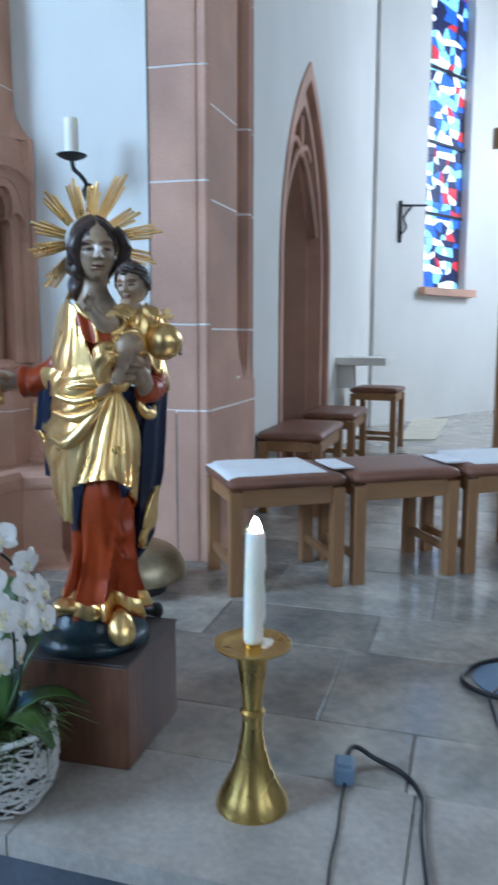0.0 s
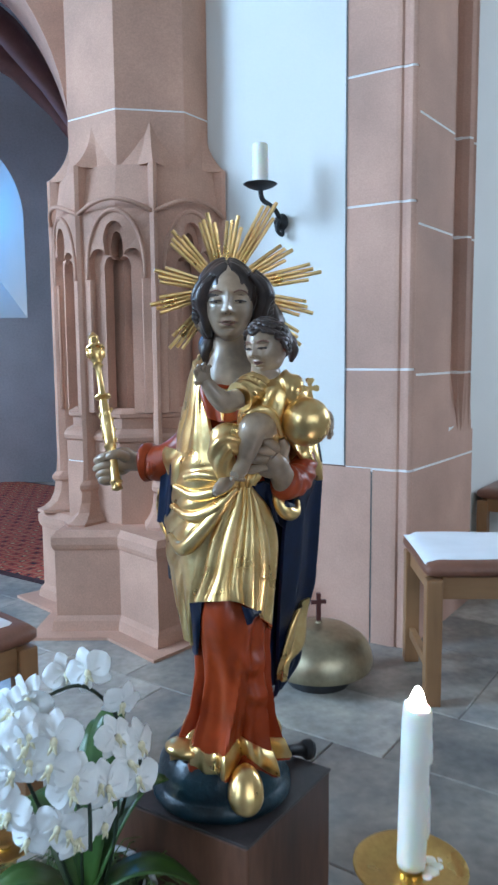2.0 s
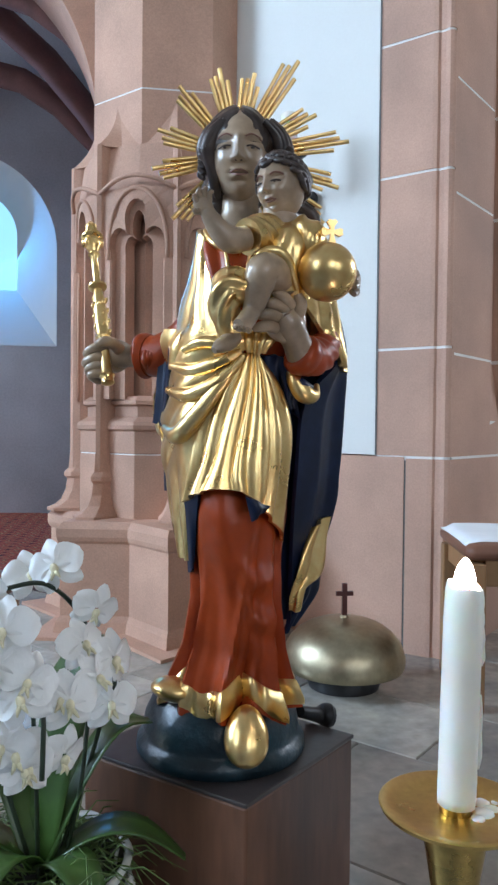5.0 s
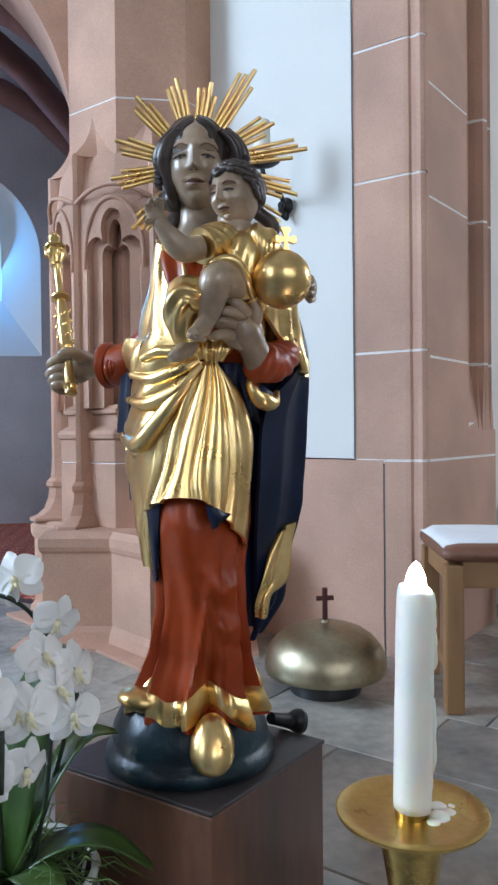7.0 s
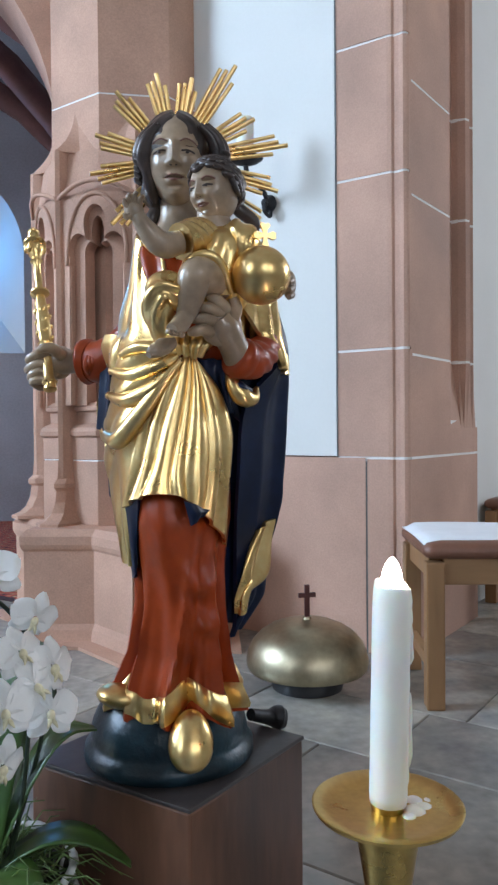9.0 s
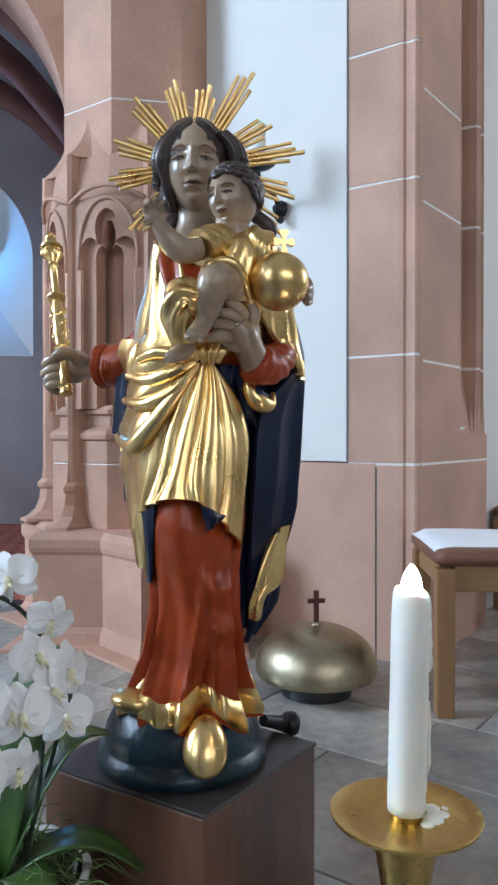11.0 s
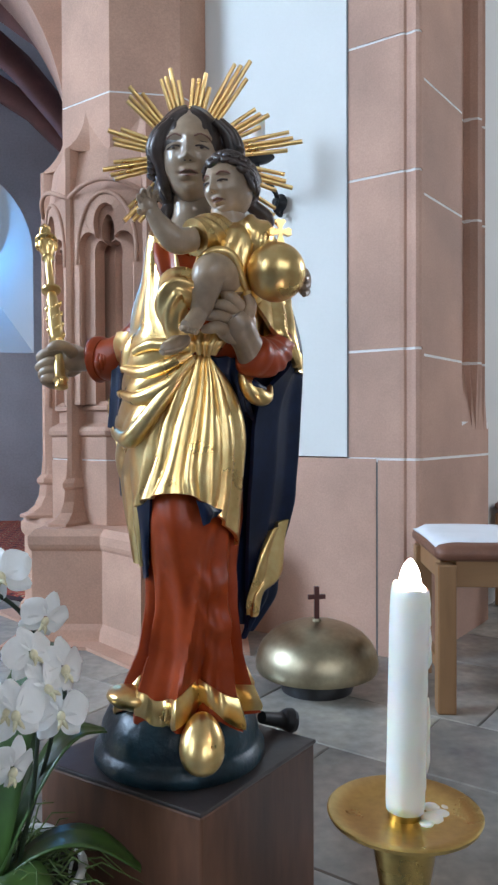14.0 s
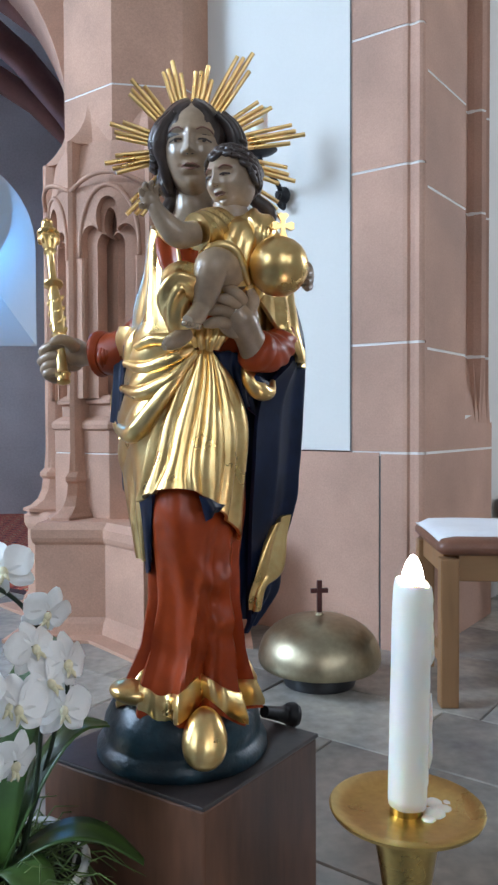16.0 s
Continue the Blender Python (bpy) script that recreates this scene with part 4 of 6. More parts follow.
# lining under the sleeve, with its gilded border
stat.add(sheet([[(0.043, -0.108, 0.618), (0.070, -0.112, 0.617), (0.095, -0.100, 0.606)], [(0.062, -0.096, 0.590), (0.081, -0.100, 0.581), (0.103, -0.085, 0.570)], [(0.089, -0.078, 0.553), (0.099, -0.078, 0.540), (0.109, -0.070, 0.528)]], lambda s, t: 0.005 * np.sin(9 * s + 5 * t), 0.006, 28, 24), BLUE)
stat.add(limb([(0.088, -0.100, 0.606), (0.096, -0.108, 0.581), (0.110, -0.108, 0.563), (0.127, -0.094, 0.562), (0.135, -0.080, 0.578)], [0.006, 0.012, 0.014, 0.010, 0.004], 14), GOLD)
stat.add(limb([(0.095, -0.096, 0.596), (0.104, -0.112, 0.576), (0.123, -0.100, 0.573)], [0.004, 0.010, 0.004], 12), BLUE)

# proper right arm with sceptre
stat.add(limb([(-0.010, 0.03, 0.735), (-0.050, 0.060, 0.668), (-0.088, 0.078, 0.634), (-0.116, 0.093, 0.632)], [0.026, 0.030, 0.036, 0.034], 24), ROBE)
stat.add(limb([(-0.111, 0.088, 0.631), (-0.122, 0.096, 0.632), (-0.130, 0.101, 0.631)], [0.035, 0.039, 0.030], 24), ROBE)
for k in range(3):
    stat.add(limb([front(188 - 8 * k, 620 + 4 * k, 0.062), front(180 - 6 * k, 645 + 3 * k, 0.054), front(186 - 7 * k, 668, 0.066)], [0.002, 0.006, 0.002], 8), ROBE)
stat.add(limb([(-0.122, 0.095, 0.631), (-0.145, 0.112, 0.632), (-0.168, 0.122, 0.636), (-0.186, 0.128, 0.639)], [0.020, 0.0185, 0.025, 0.018], 20), SKIN)
stat.add(ball((-0.174, 0.122, 0.630), (0.028, 0.014, 0.026), (0, 8, 28)), SKIN)
for k, (ty, ln) in enumerate(((628, 66), (645, 64), (660, 70), (674, 84))):
    stat.add(limb([front(110, ty + 8, 0.118), front(90, ty + 2, 0.104), front(74, ty + 6, 0.106), front(ln, ty + 14, 0.118), front(ln + 10, ty + 18, 0.130)], [0.0105, 0.0088, 0.0080, 0.0072, 0.005], 12), SKIN)
stat.add(limb([(-0.165, 0.098, 0.643), (-0.176, 0.082, 0.651), (-0.189, 0.072, 0.652), (-0.202, 0.072, 0.646)], [0.011, 0.0095, 0.0085, 0.005], 12), SKIN)
A, B = (-0.182, 0.080, 0.581), (-0.223, 0.225, 0.888)
A, B = Vector(A), Vector(B)
prof = [(0, 0.004), (0.01, 0.011), (0.04, 0.010), (0.05, 0.013), (0.07, 0.009), (0.12, 0.0085), (0.24, 0.0085), (0.27, 0.013), (0.285, 0.0095), (0.33, 0.0125), (0.42, 0.012), (0.50, 0.010), (0.555, 0.0075), (0.57, 0.0165), (0.58, 0.0165), (0.59, 0.0075), (0.62, 0.0065), (0.76, 0.0065),
        (0.775, 0.011), (0.79, 0.008), (0.82, 0.013), (0.85, 0.017), (0.875, 0.0155), (0.885, 0.020), (0.895, 0.020), (0.91, 0.011), (0.93, 0.012), (0.955, 0.009), (0.965, 0.011), (0.985, 0.006), (1.0, 0.002)]
stat.add(tube_data([A.lerp(B, t) for t, _ in prof], [r for _, r in prof], 20), GOLD)
for i in range(18):
    t, a = 0.30 + 0.0125 * i, 1.25 * i
    c = A.lerp(B, t)
    stat.add(ball(c + Vector((0.0105 * math.cos(a), 0.0105 * math.sin(a), 0)), (0.0040, 0.0040, 0.0075), (30 * math.sin(a), 30, 0), nu=8, nv=6), GOLD)
for i in range(6):
    c, a = A.lerp(B, 0.855), 1.05 * i
    stat.add(ball(c + Vector((0.0150 * math.cos(a), 0.0150 * math.sin(a), 0)), (0.0048, 0.0048, 0.009), nu=8, nv=6), GOLD)

# neck, bodice trim and head
HC = Vector((0.018, -0.076, 0.934)) + Vector((0.004, 0.054, -0.002))
stat.add(limb([(0.031, 0.000, 0.779), (0.028, 0.004, 0.815), (0.026, 0.004, 0.855), (0.028, -0.004, 0.901)], [0.062, 0.046, 0.0300, 0.032], 28), SKIN)
stat.add(sheet([[(-0.037, -0.052, 0.791), (-0.007, -0.070, 0.787), (0.031, -0.072, 0.788)], [(-0.035, -0.070, 0.764), (-0.005, -0.088, 0.755), (0.033, -0.086, 0.760)], [(-0.028, -0.080, 0.731), (-0.002, -0.098, 0.724), (0.032, -0.096, 0.729)]], lambda s, t: 0.003 * np.sin(14 * s), 0.01, 40, 24), ROBE)
stat.add(limb([(-0.032, -0.040, 0.811), (-0.023, -0.064, 0.790), (-0.007, -0.076, 0.778), (0.018, -0.080, 0.773)], [0.004, 0.006, 0.006, 0.005], 10), GOLD)
stat.add(limb([(-0.006, -0.084, 0.772), (-0.003, -0.094, 0.749), (-0.003, -0.102, 0.727)], [0.002, 0.0035, 0.002], 8), GOLD)
TURN = (5, 0, -9)
stat.add(ball(HC, (0.0450, 0.054, 0.0690), TURN, face_shape(0.94), 130, 150), SKIN)


def features(c, k, turn, rx, ry, rz):
    """Painted lash lines, brows and lips set into the carved face."""
    rot = Euler([radians(a) for a in turn]).to_matrix()
    grow = face_shape(k)

    def at(x, z, e):
        z = (z + 0.0065) * k
        x = x * k
        y = -math.sqrt(max(0.05, 1 - (x / rx) ** 2 - (z / rz) ** 2))
        p = grow(Vector((x / rx, y, z / rz)), Vector((x, y * ry, z)))
        return Vector(c) + rot @ (p + Vector((0, -e * k, 0)))
    for s in (-1, 1):
        stat.add(limb([at(s * 0.0125, -0.0030, 0.0), at(s * 0.0175, -0.0022, 0.0), at(s * 0.0240, -0.0024, 0.0), at(s * 0.0325, -0.0045, 0.0)], [0.0003, 0.0010 * k, 0.0011 * k, 0.0003], 6, 5), HAIR)
        stat.add(ball(at(s * 0.0215, -0.0044, -0.0012), (0.0042 * k, 0.0018 * k, 0.0026 * k), nu=12, nv=8), HAIR)
        stat.add(limb([at(s * 0.0100, 0.0125, -0.0005), at(s * 0.0200, 0.0165, -0.0005), at(s * 0.0310, 0.0140, -0.0005), at(s * 0.0360, 0.0095, -0.0008)], [0.0002, 0.0005 * k, 0.0004 * k, 0.0002], 6, 5), LIPS)
        stat.add(ball(at(s * 0.0042, -0.0255, -0.0008), (0.0022 * k, 0.0016 * k, 0.0013 * k), nu=8, nv=6), HAIR)
    stat.add(limb([at(-0.0150, -0.0415, -0.0004), at(-0.005, -0.0388, -0.0004), at(0.0, -0.0398, -0.0004), at(0.005, -0.0388, -0.0004), at(0.0150, -0.0415, -0.0004)], [0.0004, 0.0016 * k, 0.0014 * k, 0.0016 * k, 0.0004], 8, 5), LIPS)
    stat.add(limb([at(-0.0125, -0.0432, -0.0006), at(0.0, -0.0462, -0.0012), at(0.0125, -0.0432, -0.0006)], [0.0004, 0.0024 * k, 0.0004], 8, 6), LIPS)


features(HC, 0.94, TURN, 0.0450, 0.054, 0.0690)


def tresses(amp, n, wob=2.0, ph=0.0):
    """Combed strands running from the parting down and back."""
    def shape(d, p):
        a = math.atan2(abs(d.x), d.z)
        w = amp * float(crease(np.array(n * d.y + wob * math.sin(4 * a + ph)), 0.7)) + amp * 0.5 * math.sin(2.3 * n * d.y + 5 * a)
        part = -0.006 * math.exp(-(d.x / 0.05) ** 2) * max(0, d.z)
        return p * (1 + (w + part) / 0.06)
    return shape


stat.add(ball(HC + Vector((0.000, 0.0130, 0.0175)), (0.0550, 0.0610, 0.0630), (0, 0, -5), tresses(0.0008, 17, 0.8), 120, 90), HAIR)
stat.add(ball(HC + Vector((0.004, 0.036, -0.012)), (0.057, 0.048, 0.062), (0, 0, 0), tresses(0.0018, 14), 80, 60), HAIR)
# thick waved tresses beside the face, with a curl over the ear
for x0, x1, x2, x3, x4 in ((300, 282, 272, 280, 286), (294, 274, 266, 275, 282), (288, 268, 260, 270, 288), (368, 390, 398, 390, 388), (376, 398, 406, 400, 398), (380, 402, 413, 408, 408)):
    dy = 0.012 * ((x0 in (288, 380)) + 2 * (x0 in (284, 384)))
    stat.add(limb([front(x0, 222, -0.052 + dy), front(x1, 246, -0.046 + dy), front(x2, 276, -0.040 + dy), front(x3, 306, -0.034 + dy), front(x4, 338, -0.026 + dy), front(x4 + 6, 360, -0.010 + dy)], [0.006, 0.0085, 0.0100, 0.0085, 0.0070, 0.003], 12, 9), HAIR)
for k in range(5):
    for x0, sg in ((270, -1), (405, 1)):
        stat.add(limb([front(x0 + sg * 2, 268 + 11 * k, -0.050 + 0.006 * k), front(x0 + sg * 11, 274 + 11 * k, -0.040 + 0.006 * k), front(x0 + sg * 6, 284 + 11 * k, -0.044 + 0.006 * k)], [0.003, 0.0070, 0.003], 8), HAIR)
for k in range(5):
    for x0, sg, xe in ((292, -1, 286), (420, 1, 462)):
        y0 = 0.006 + 0.010 * k
        stat.add(limb([front(x0, 318, y0), front(x0 + sg * (8 + 2 * k), 345, y0 - 0.006), front(0.5 * x0 + 0.5 * xe - sg * 4, 370, y0 + 0.004), front(xe + sg * 4, 395, y0), front(xe, 425, y0 + 0.010)], [0.011, 0.0125, 0.0115, 0.010, 0.004], 12), HAIR)

# halo of gilded rays
hub = Vector((0.026, 0.055, 0.962))
for ang, tip in ((104, 0.142), (80, 0.138), (59, 0.190), (31, 0.152), (11.5, 0.192), (-13, 0.178), (-34, 0.182), (-60, 0.11), (194, 0.142), (167.5, 0.134), (134, 0.142), (228, 0.152)):
    for k, (off, ln, r) in enumerate(((-0.0112, 0.86, 0.0054), (-0.0036, 1.0, 0.0056), (0.0038, 0.93, 0.0052), (0.0112, 0.90, 0.0050))):
        a = radians(ang)
        d, side_d = Vector((math.cos(a), 0, math.sin(a))), Vector((-math.sin(a), 0, math.cos(a)))
        p0, p1 = hub + d * 0.052 + side_d * off * 0.75 + Vector((0, 0.002 * (k % 2), 0)), hub + d * tip * ln + side_d * off * 1.25 + Vector((0, -0.004 * (k % 2), 0))
        stat.add(tube_data([p0, p0.lerp(p1, 0.5), p1], [r * 0.6, r * 0.72, r * 0.68], 8), GOLD)

# the child: dress, head and curls
stat.add(drape([(0.069, -0.120, 0.713), (0.066, -0.128, 0.744), (0.067, -0.130, 0.771), (0.069, -0.130, 0.791), (0.067, -0.132, 0.806)], [0.047, 0.046, 0.045, 0.038, 0.022], 0.09, 7, 1.2), GOLD)
# the dress's hem, turned up over the thighs
stat.add(limb([(0.016, -0.170, 0.734), (0.026, -0.186, 0.744), (0.045, -0.190, 0.751), (0.063, -0.188, 0.745), (0.076, -0.180, 0.725), (0.086, -0.165, 0.705)], [0.003, 0.0055, 0.0065, 0.007, 0.0065, 0.004], 12), GOLD)
stat.add(limb([(0.066, -0.134, 0.806), (0.063, -0.138, 0.816), (0.063, -0.138, 0.828)], [0.026, 0.022, 0.021]), SKIN)
CC, CT = Vector((0.046, -0.168, 0.855)) + Vector((0.020, 0.026, -0.004)), (8, -3, -44)
stat.add(ball(CC, (0.0320, 0.0375, 0.0440), CT, face_shape(0.60, 0.5, 0.004), 110, 130), SKIN)
features(CC, 0.60, CT, 0.0320, 0.0375, 0.0440)
stat.add(ball(CC + Vector((0.012, 0.012, 0.010)), (0.0340, 0.0370, 0.0350), (0, 0, -30), tresses(0.0022, 9, 3.0), 60, 44), HAIR)
crot = Euler([radians(a) for a in CT]).to_matrix()
for k in range(130):
    h = 1.0 - 1.25 * (k + 0.5) / 130
    a = 2.39996 * k
    w = math.sqrt(max(0.0, 1 - h * h))
    d = Vector((w * math.cos(a), w * math.sin(a), h))
    # keep the face free
    if d.y < -0.30 and d.z < 0.62 or d.y < -0.05 and d.z < 0.1:
        continue
    q = CC + crot @ Vector((d.x * 0.036, d.y * 0.041 + 0.002, d.z * 0.047))
    s1, s2 = 0.009 * math.sin(3.1 * k), 0.009 * math.cos(2.3 * k)
    out = (q - CC).normalized()
    tan = out.cross(Vector((0.3, 0.2, 0.9))).normalized()
    bit = out.cross(tan)
    stat.add(limb([q - tan * 0.009 + bit * s1 * 0.7, q - out * 0.001 + bit * 0.004, q + tan * 0.009 + bit * s2 * 0.6 - out * 0.002, q + tan * 0.005 - bit * 0.007 - out * 0.001], [0.002, 0.0044, 0.0040, 0.0015], 8, 5), HAIR)
# raised blessing arm
stat.add(drape([(0.053, -0.140, 0.788), (0.033, -0.160, 0.779), (0.015, -0.174, 0.771)], [0.025, 0.026, 0.025], 0.10, 5, 4.0), GOLD)
stat.add(limb([(0.013, -0.175, 0.769), (-0.009, -0.186, 0.763), (-0.025, -0.192, 0.774), (-0.037, -0.194, 0.789), (-0.042, -0.194, 0.799)], [0.0165, 0.0175, 0.0150, 0.0115, 0.0095], 18), SKIN)
stat.add(ball((-0.047, -0.194, 0.805), (0.0125, 0.009, 0.0155), (0, -28, 0), nu=18, nv=12), SKIN)
for pts, r in ((((250, 364), (244, 352), (246, 344)), 0.0046), (((258, 362), (254, 350), (258, 341)), 0.0046), (((264, 366), (264, 354), (270, 348)), 0.0043), (((246, 372), (238, 362), (236, 354)), 0.0042), (((247, 382), (240, 386), (236, 380)), 0.0044)):
    stat.add(limb([front(x, y, -0.196 - 0.004 * i) for i, (x, y) in enumerate(pts)], [r, r * 0.9, r * 0.55], 8), SKIN)
# arm to the orb
stat.add(drape([(0.089, -0.136, 0.790), (0.104, -0.146, 0.780), (0.113, -0.148, 0.763), (0.125, -0.135, 0.742)], [0.026, 0.026, 0.022, 0.018], 0.10, 5, 3.0), GOLD)
stat.add(ball((0.173, -0.140, 0.723), (0.010, 0.016, 0.020)), SKIN)
for k in range(3):
    stat.add(limb([front(530, 494 + 13 * k, -0.140), front(535, 497 + 13 * k, -0.156), front(530, 502 + 13 * k, -0.168)], [0.006, 0.0055, 0.004], 8), SKIN)
# orb and its cross
OC = Vector((0.126, -0.174, 0.728))
stat.add(ball(OC, (0.0405, 0.0405, 0.0405), nu=56, nv=44), GOLD)
cr = [(0, 0), (0.006, 0), (0.0028, 0.010), (0.0028, 0.0145), (0.011, 0.0115), (0.0155, 0.0135), (0.0145, 0.0170), (0.0155, 0.0205), (0.011, 0.0225), (0.0028, 0.0195), (0.0028, 0.024), (0.0075, 0.031), (0.004, 0.0345), (0, 0.033)]
outline = cr + [(-x, z) for x, z in reversed(cr[1:-1])]
nn = len(outline)
cv = [(OC.x + 0.006 + x, OC.y - 0.003, OC.z + 0.038 + z) for x, z in outline] + [(OC.x + 0.006 + x, OC.y + 0.004, OC.z + 0.038 + z) for x, z in outline]
stat.add((cv, [tuple(range(nn)), tuple(range(2 * nn - 1, nn - 1, -1))] + [(i, (i + 1) % nn, nn + (i + 1) % nn, nn + i) for i in range(nn)]), GOLD)
# legs: one bare, one covered
stat.add(limb([(0.071, -0.140, 0.718), (0.051, -0.176, 0.724), (0.034, -0.192, 0.722), (0.028, -0.190, 0.700), (0.023, -0.186, 0.678), (0.017, -0.188, 0.663)], [0.022, 0.0235, 0.0235, 0.0200, 0.0155, 0.0115], 22), SKIN)
stat.add(limb([(0.020, -0.188, 0.669), (0.010, -0.196, 0.654), (0.000, -0.206, 0.647)], [0.012, 0.0125, 0.009]), SKIN)
for k in range(5):
    stat.add(ball(front(316 + 6 * k, 590 + 1.5 * k, -0.212 + 0.002 * k), (0.0036, 0.006, 0.0042), (0, 0, 30), nu=8, nv=6), SKIN)
stat.add(drape([(0.048, -0.140, 0.705), (0.010, -0.172, 0.703), (-0.011, -0.178, 0.701), (-0.015, -0.170, 0.680), (-0.009, -0.160, 0.657), (-0.002, -0.150, 0.638)], [0.023, 0.0245, 0.0245, 0.0225, 0.020, 0.017], 0.11, 5, 3.0), GOLD)
stat.add(limb([(0.000, -0.158, 0.639), (-0.009, -0.166, 0.630), (-0.022, -0.178, 0.622), (-0.030, -0.184, 0.616)], [0.0125, 0.0125, 0.010, 0.005]), SKIN)
# drapery the child sits on
stat.add(sheet([[(0.002, -0.140, 0.658), (0.034, -0.152, 0.652), (0.074, -0.138, 0.670)], [(0.004, -0.148, 0.636), (0.033, -0.158, 0.630), (0.070, -0.140, 0.637)], [(0.011, -0.138, 0.618), (0.035, -0.146, 0.612), (0.061, -0.128, 0.619)]], lambda s, t: -0.010 + 0.006 * pleats(s + 0.12 * t, ((0.1, 0.1, 1), (0.3, 0.11, 1), (0.52, 0.10, 0.9), (0.72, 0.11, 1), (0.92, 0.1, 1))), 0.008, 60, 20), GOLD)

stat.add(sheet([[(0.089, -0.060, 0.750), (0.123, -0.050, 0.744), (0.166, -0.020, 0.733)], [(0.091, -0.066, 0.689), (0.125, -0.064, 0.690), (0.175, -0.020, 0.693)], [(0.097, -0.062, 0.637), (0.130, -0.064, 0.637), (0.180, -0.020, 0.637)]], lambda s, t: 0.006 * pleats(s + 0.2 * t, ((0.2, 0.15, 1), (0.5, 0.15, 1), (0.8, 0.15, 1))), 0.006, 40, 30), GOLD)
# supporting arm and hand
stat.add(drape([(0.160, -0.020, 0.670), (0.156, -0.050, 0.645), (0.139, -0.082, 0.627), (0.121, -0.104, 0.618), (0.107, -0.118, 0.618)], [0.014, 0.022, 0.027, 0.029, 0.028], 0.07, 4, 5.0), ROBE)
stat.add(limb([(0.111, -0.114, 0.616), (0.101, -0.123, 0.620), (0.094, -0.128, 0.624)], [0.029, 0.031, 0.024], 28), ROBE)
stat.add(limb([(0.103, -0.122, 0.618), (0.091, -0.136, 0.637), (0.078, -0.148, 0.657), (0.068, -0.154, 0.672)], [0.023, 0.0205, 0.022, 0.016], 20), SKIN)
stat.add(ball((0.072, -0.150, 0.662), (0.030, 0.013, 0.031), (0, -38, 0)), SKIN)
for bx, by, tx, ty in ((418, 550, 384, 525), (408, 556, 366, 546), (396, 572, 354, 568), (390, 590, 352, 592)):
    stat.add(limb([front(bx, by, -0.156), front(0.62 * bx + 0.38 * tx, 0.62 * by + 0.38 * ty - 4, -0.168), front(0.3 * bx + 0.7 * tx, 0.3 * by + 0.7 * ty - 2, -0.170), front(tx, ty, -0.164)], [0.0092, 0.0086, 0.0076, 0.005], 12), SKIN)
stat.add(limb([(0.089, -0.150, 0.669), (0.093, -0.158, 0.685), (0.088, -0.160, 0.699)], [0.010, 0.009, 0.006], 12), SKIN)
# dark turned end behind the globe
stat.add(limb([(0.145, 0.060, 0.028), (0.179, 0.085, 0.012), (0.194, 0.090, 0.009), (0.202, 0.092, 0.006), (0.211, 0.093, 0.004)], [0.010, 0.013, 0.020, 0.0215, 0.017], 18), IRON)

madonna = stat.finish("statue", pose(0.579, 1.72, 0.256))
tagged(madonna, "gilded painted wooden statue with rayed halo, orb and sceptre", "statue")

# ---- things ----
# block under the statue
block = thing("pedestal", "dark stained square wooden block under the statue", "pedestal")
prism("body", [(0.598, 1.533), (0.806, 1.742), (0.590, 1.950), (0.366, 1.738)], 0.0, 0.250, BLOCK, block, bevel=0.004)
prism("top", [(0.598, 1.530), (0.809, 1.742), (0.590, 1.953), (0.363, 1.738)], 0.250, 0.2565, BLOCKTOP, block, "smooth darker top board", bevel=0.002)


# brass candlestick with its candle
def candlestick(loc, label):
    c = thing("candlestick", label, "candlestick", loc=loc)
    lathe("foot", [(0.0, 0.0), (0.078, 0.0), (0.079, 0.004), (0.075, 0.016), (0.068, 0.030), (0.052, 0.058), (0.038, 0.092), (0.028, 0.128), (0.0225, 0.160), (0.021, 0.188), (0.0, 0.190)], BRASS, c)
    lathe("collar", [(0.0, 0.188), (0.019, 0.188), (0.026, 0.192), (0.027, 0.197), (0.022, 0.202), (0.0, 0.203)], BRASS, c)
    lathe("shaft", [(0.0, 0.203), (0.020, 0.203), (0.022, 0.225), (0.027, 0.265), (0.033, 0.300), (0.040, 0.322), (0.040, 0.326), (0.0, 0.327)], BRASS, c)
    lathe("drip_pan", [(0.0, 0.326), (0.060, 0.327), (0.080, 0.333), (0.082, 0.337), (0.079, 0.338), (0.060, 0.332), (0.024, 0.331), (0.0, 0.331)], BRASS, c, "flat brass drip pan")
    lathe("spike_cup", [(0.0, 0.331), (0.017, 0.331), (0.018, 0.338), (0.016, 0.339), (0.0, 0.339)], BRASS, c)
    return c


CX, CYY = 0.793, 1.296
stick = candlestick(pose(CX, CYY, 0) @ Matrix.Diagonal((1, 1, 1.08, 1)), "flared brass candlestick with a wide drip pan")
candle = thing("candle", "burning white wax candle with drips", "candle", loc=pose(CX + 0.001, CYY, 0.3655, 0, 1.3, 0))
n = 40
rings = []
for z, r in ((0.0, 0.0200), (0.01, 0.0206), (0.06, 0.0205), (0.10, 0.0207), (0.15, 0.0206), (0.19, 0.0209), (0.212, 0.0207), (0.228, 0.0200), (0.236, 0.0186), (0.238, 0.0165), (0.230, 0.013), (0.222, 0.009), (0.220, 0.002)):
    rings.append([((r + 0.00025 * math.sin(5 * a + 9 * z)) * math.cos(a), (r + 0.00025 * math.sin(5 * a + 9 * z)) * math.sin(a), z + ((0.003 * math.sin(a - 0.4) + 0.0015 * math.sin(3 * a)) if z > 0.225 else 0)) for a in (2 * math.pi * i / n for i in range(n))])
obj("wax_body", *loft_data(rings), WAXM, candle, smooth=True)
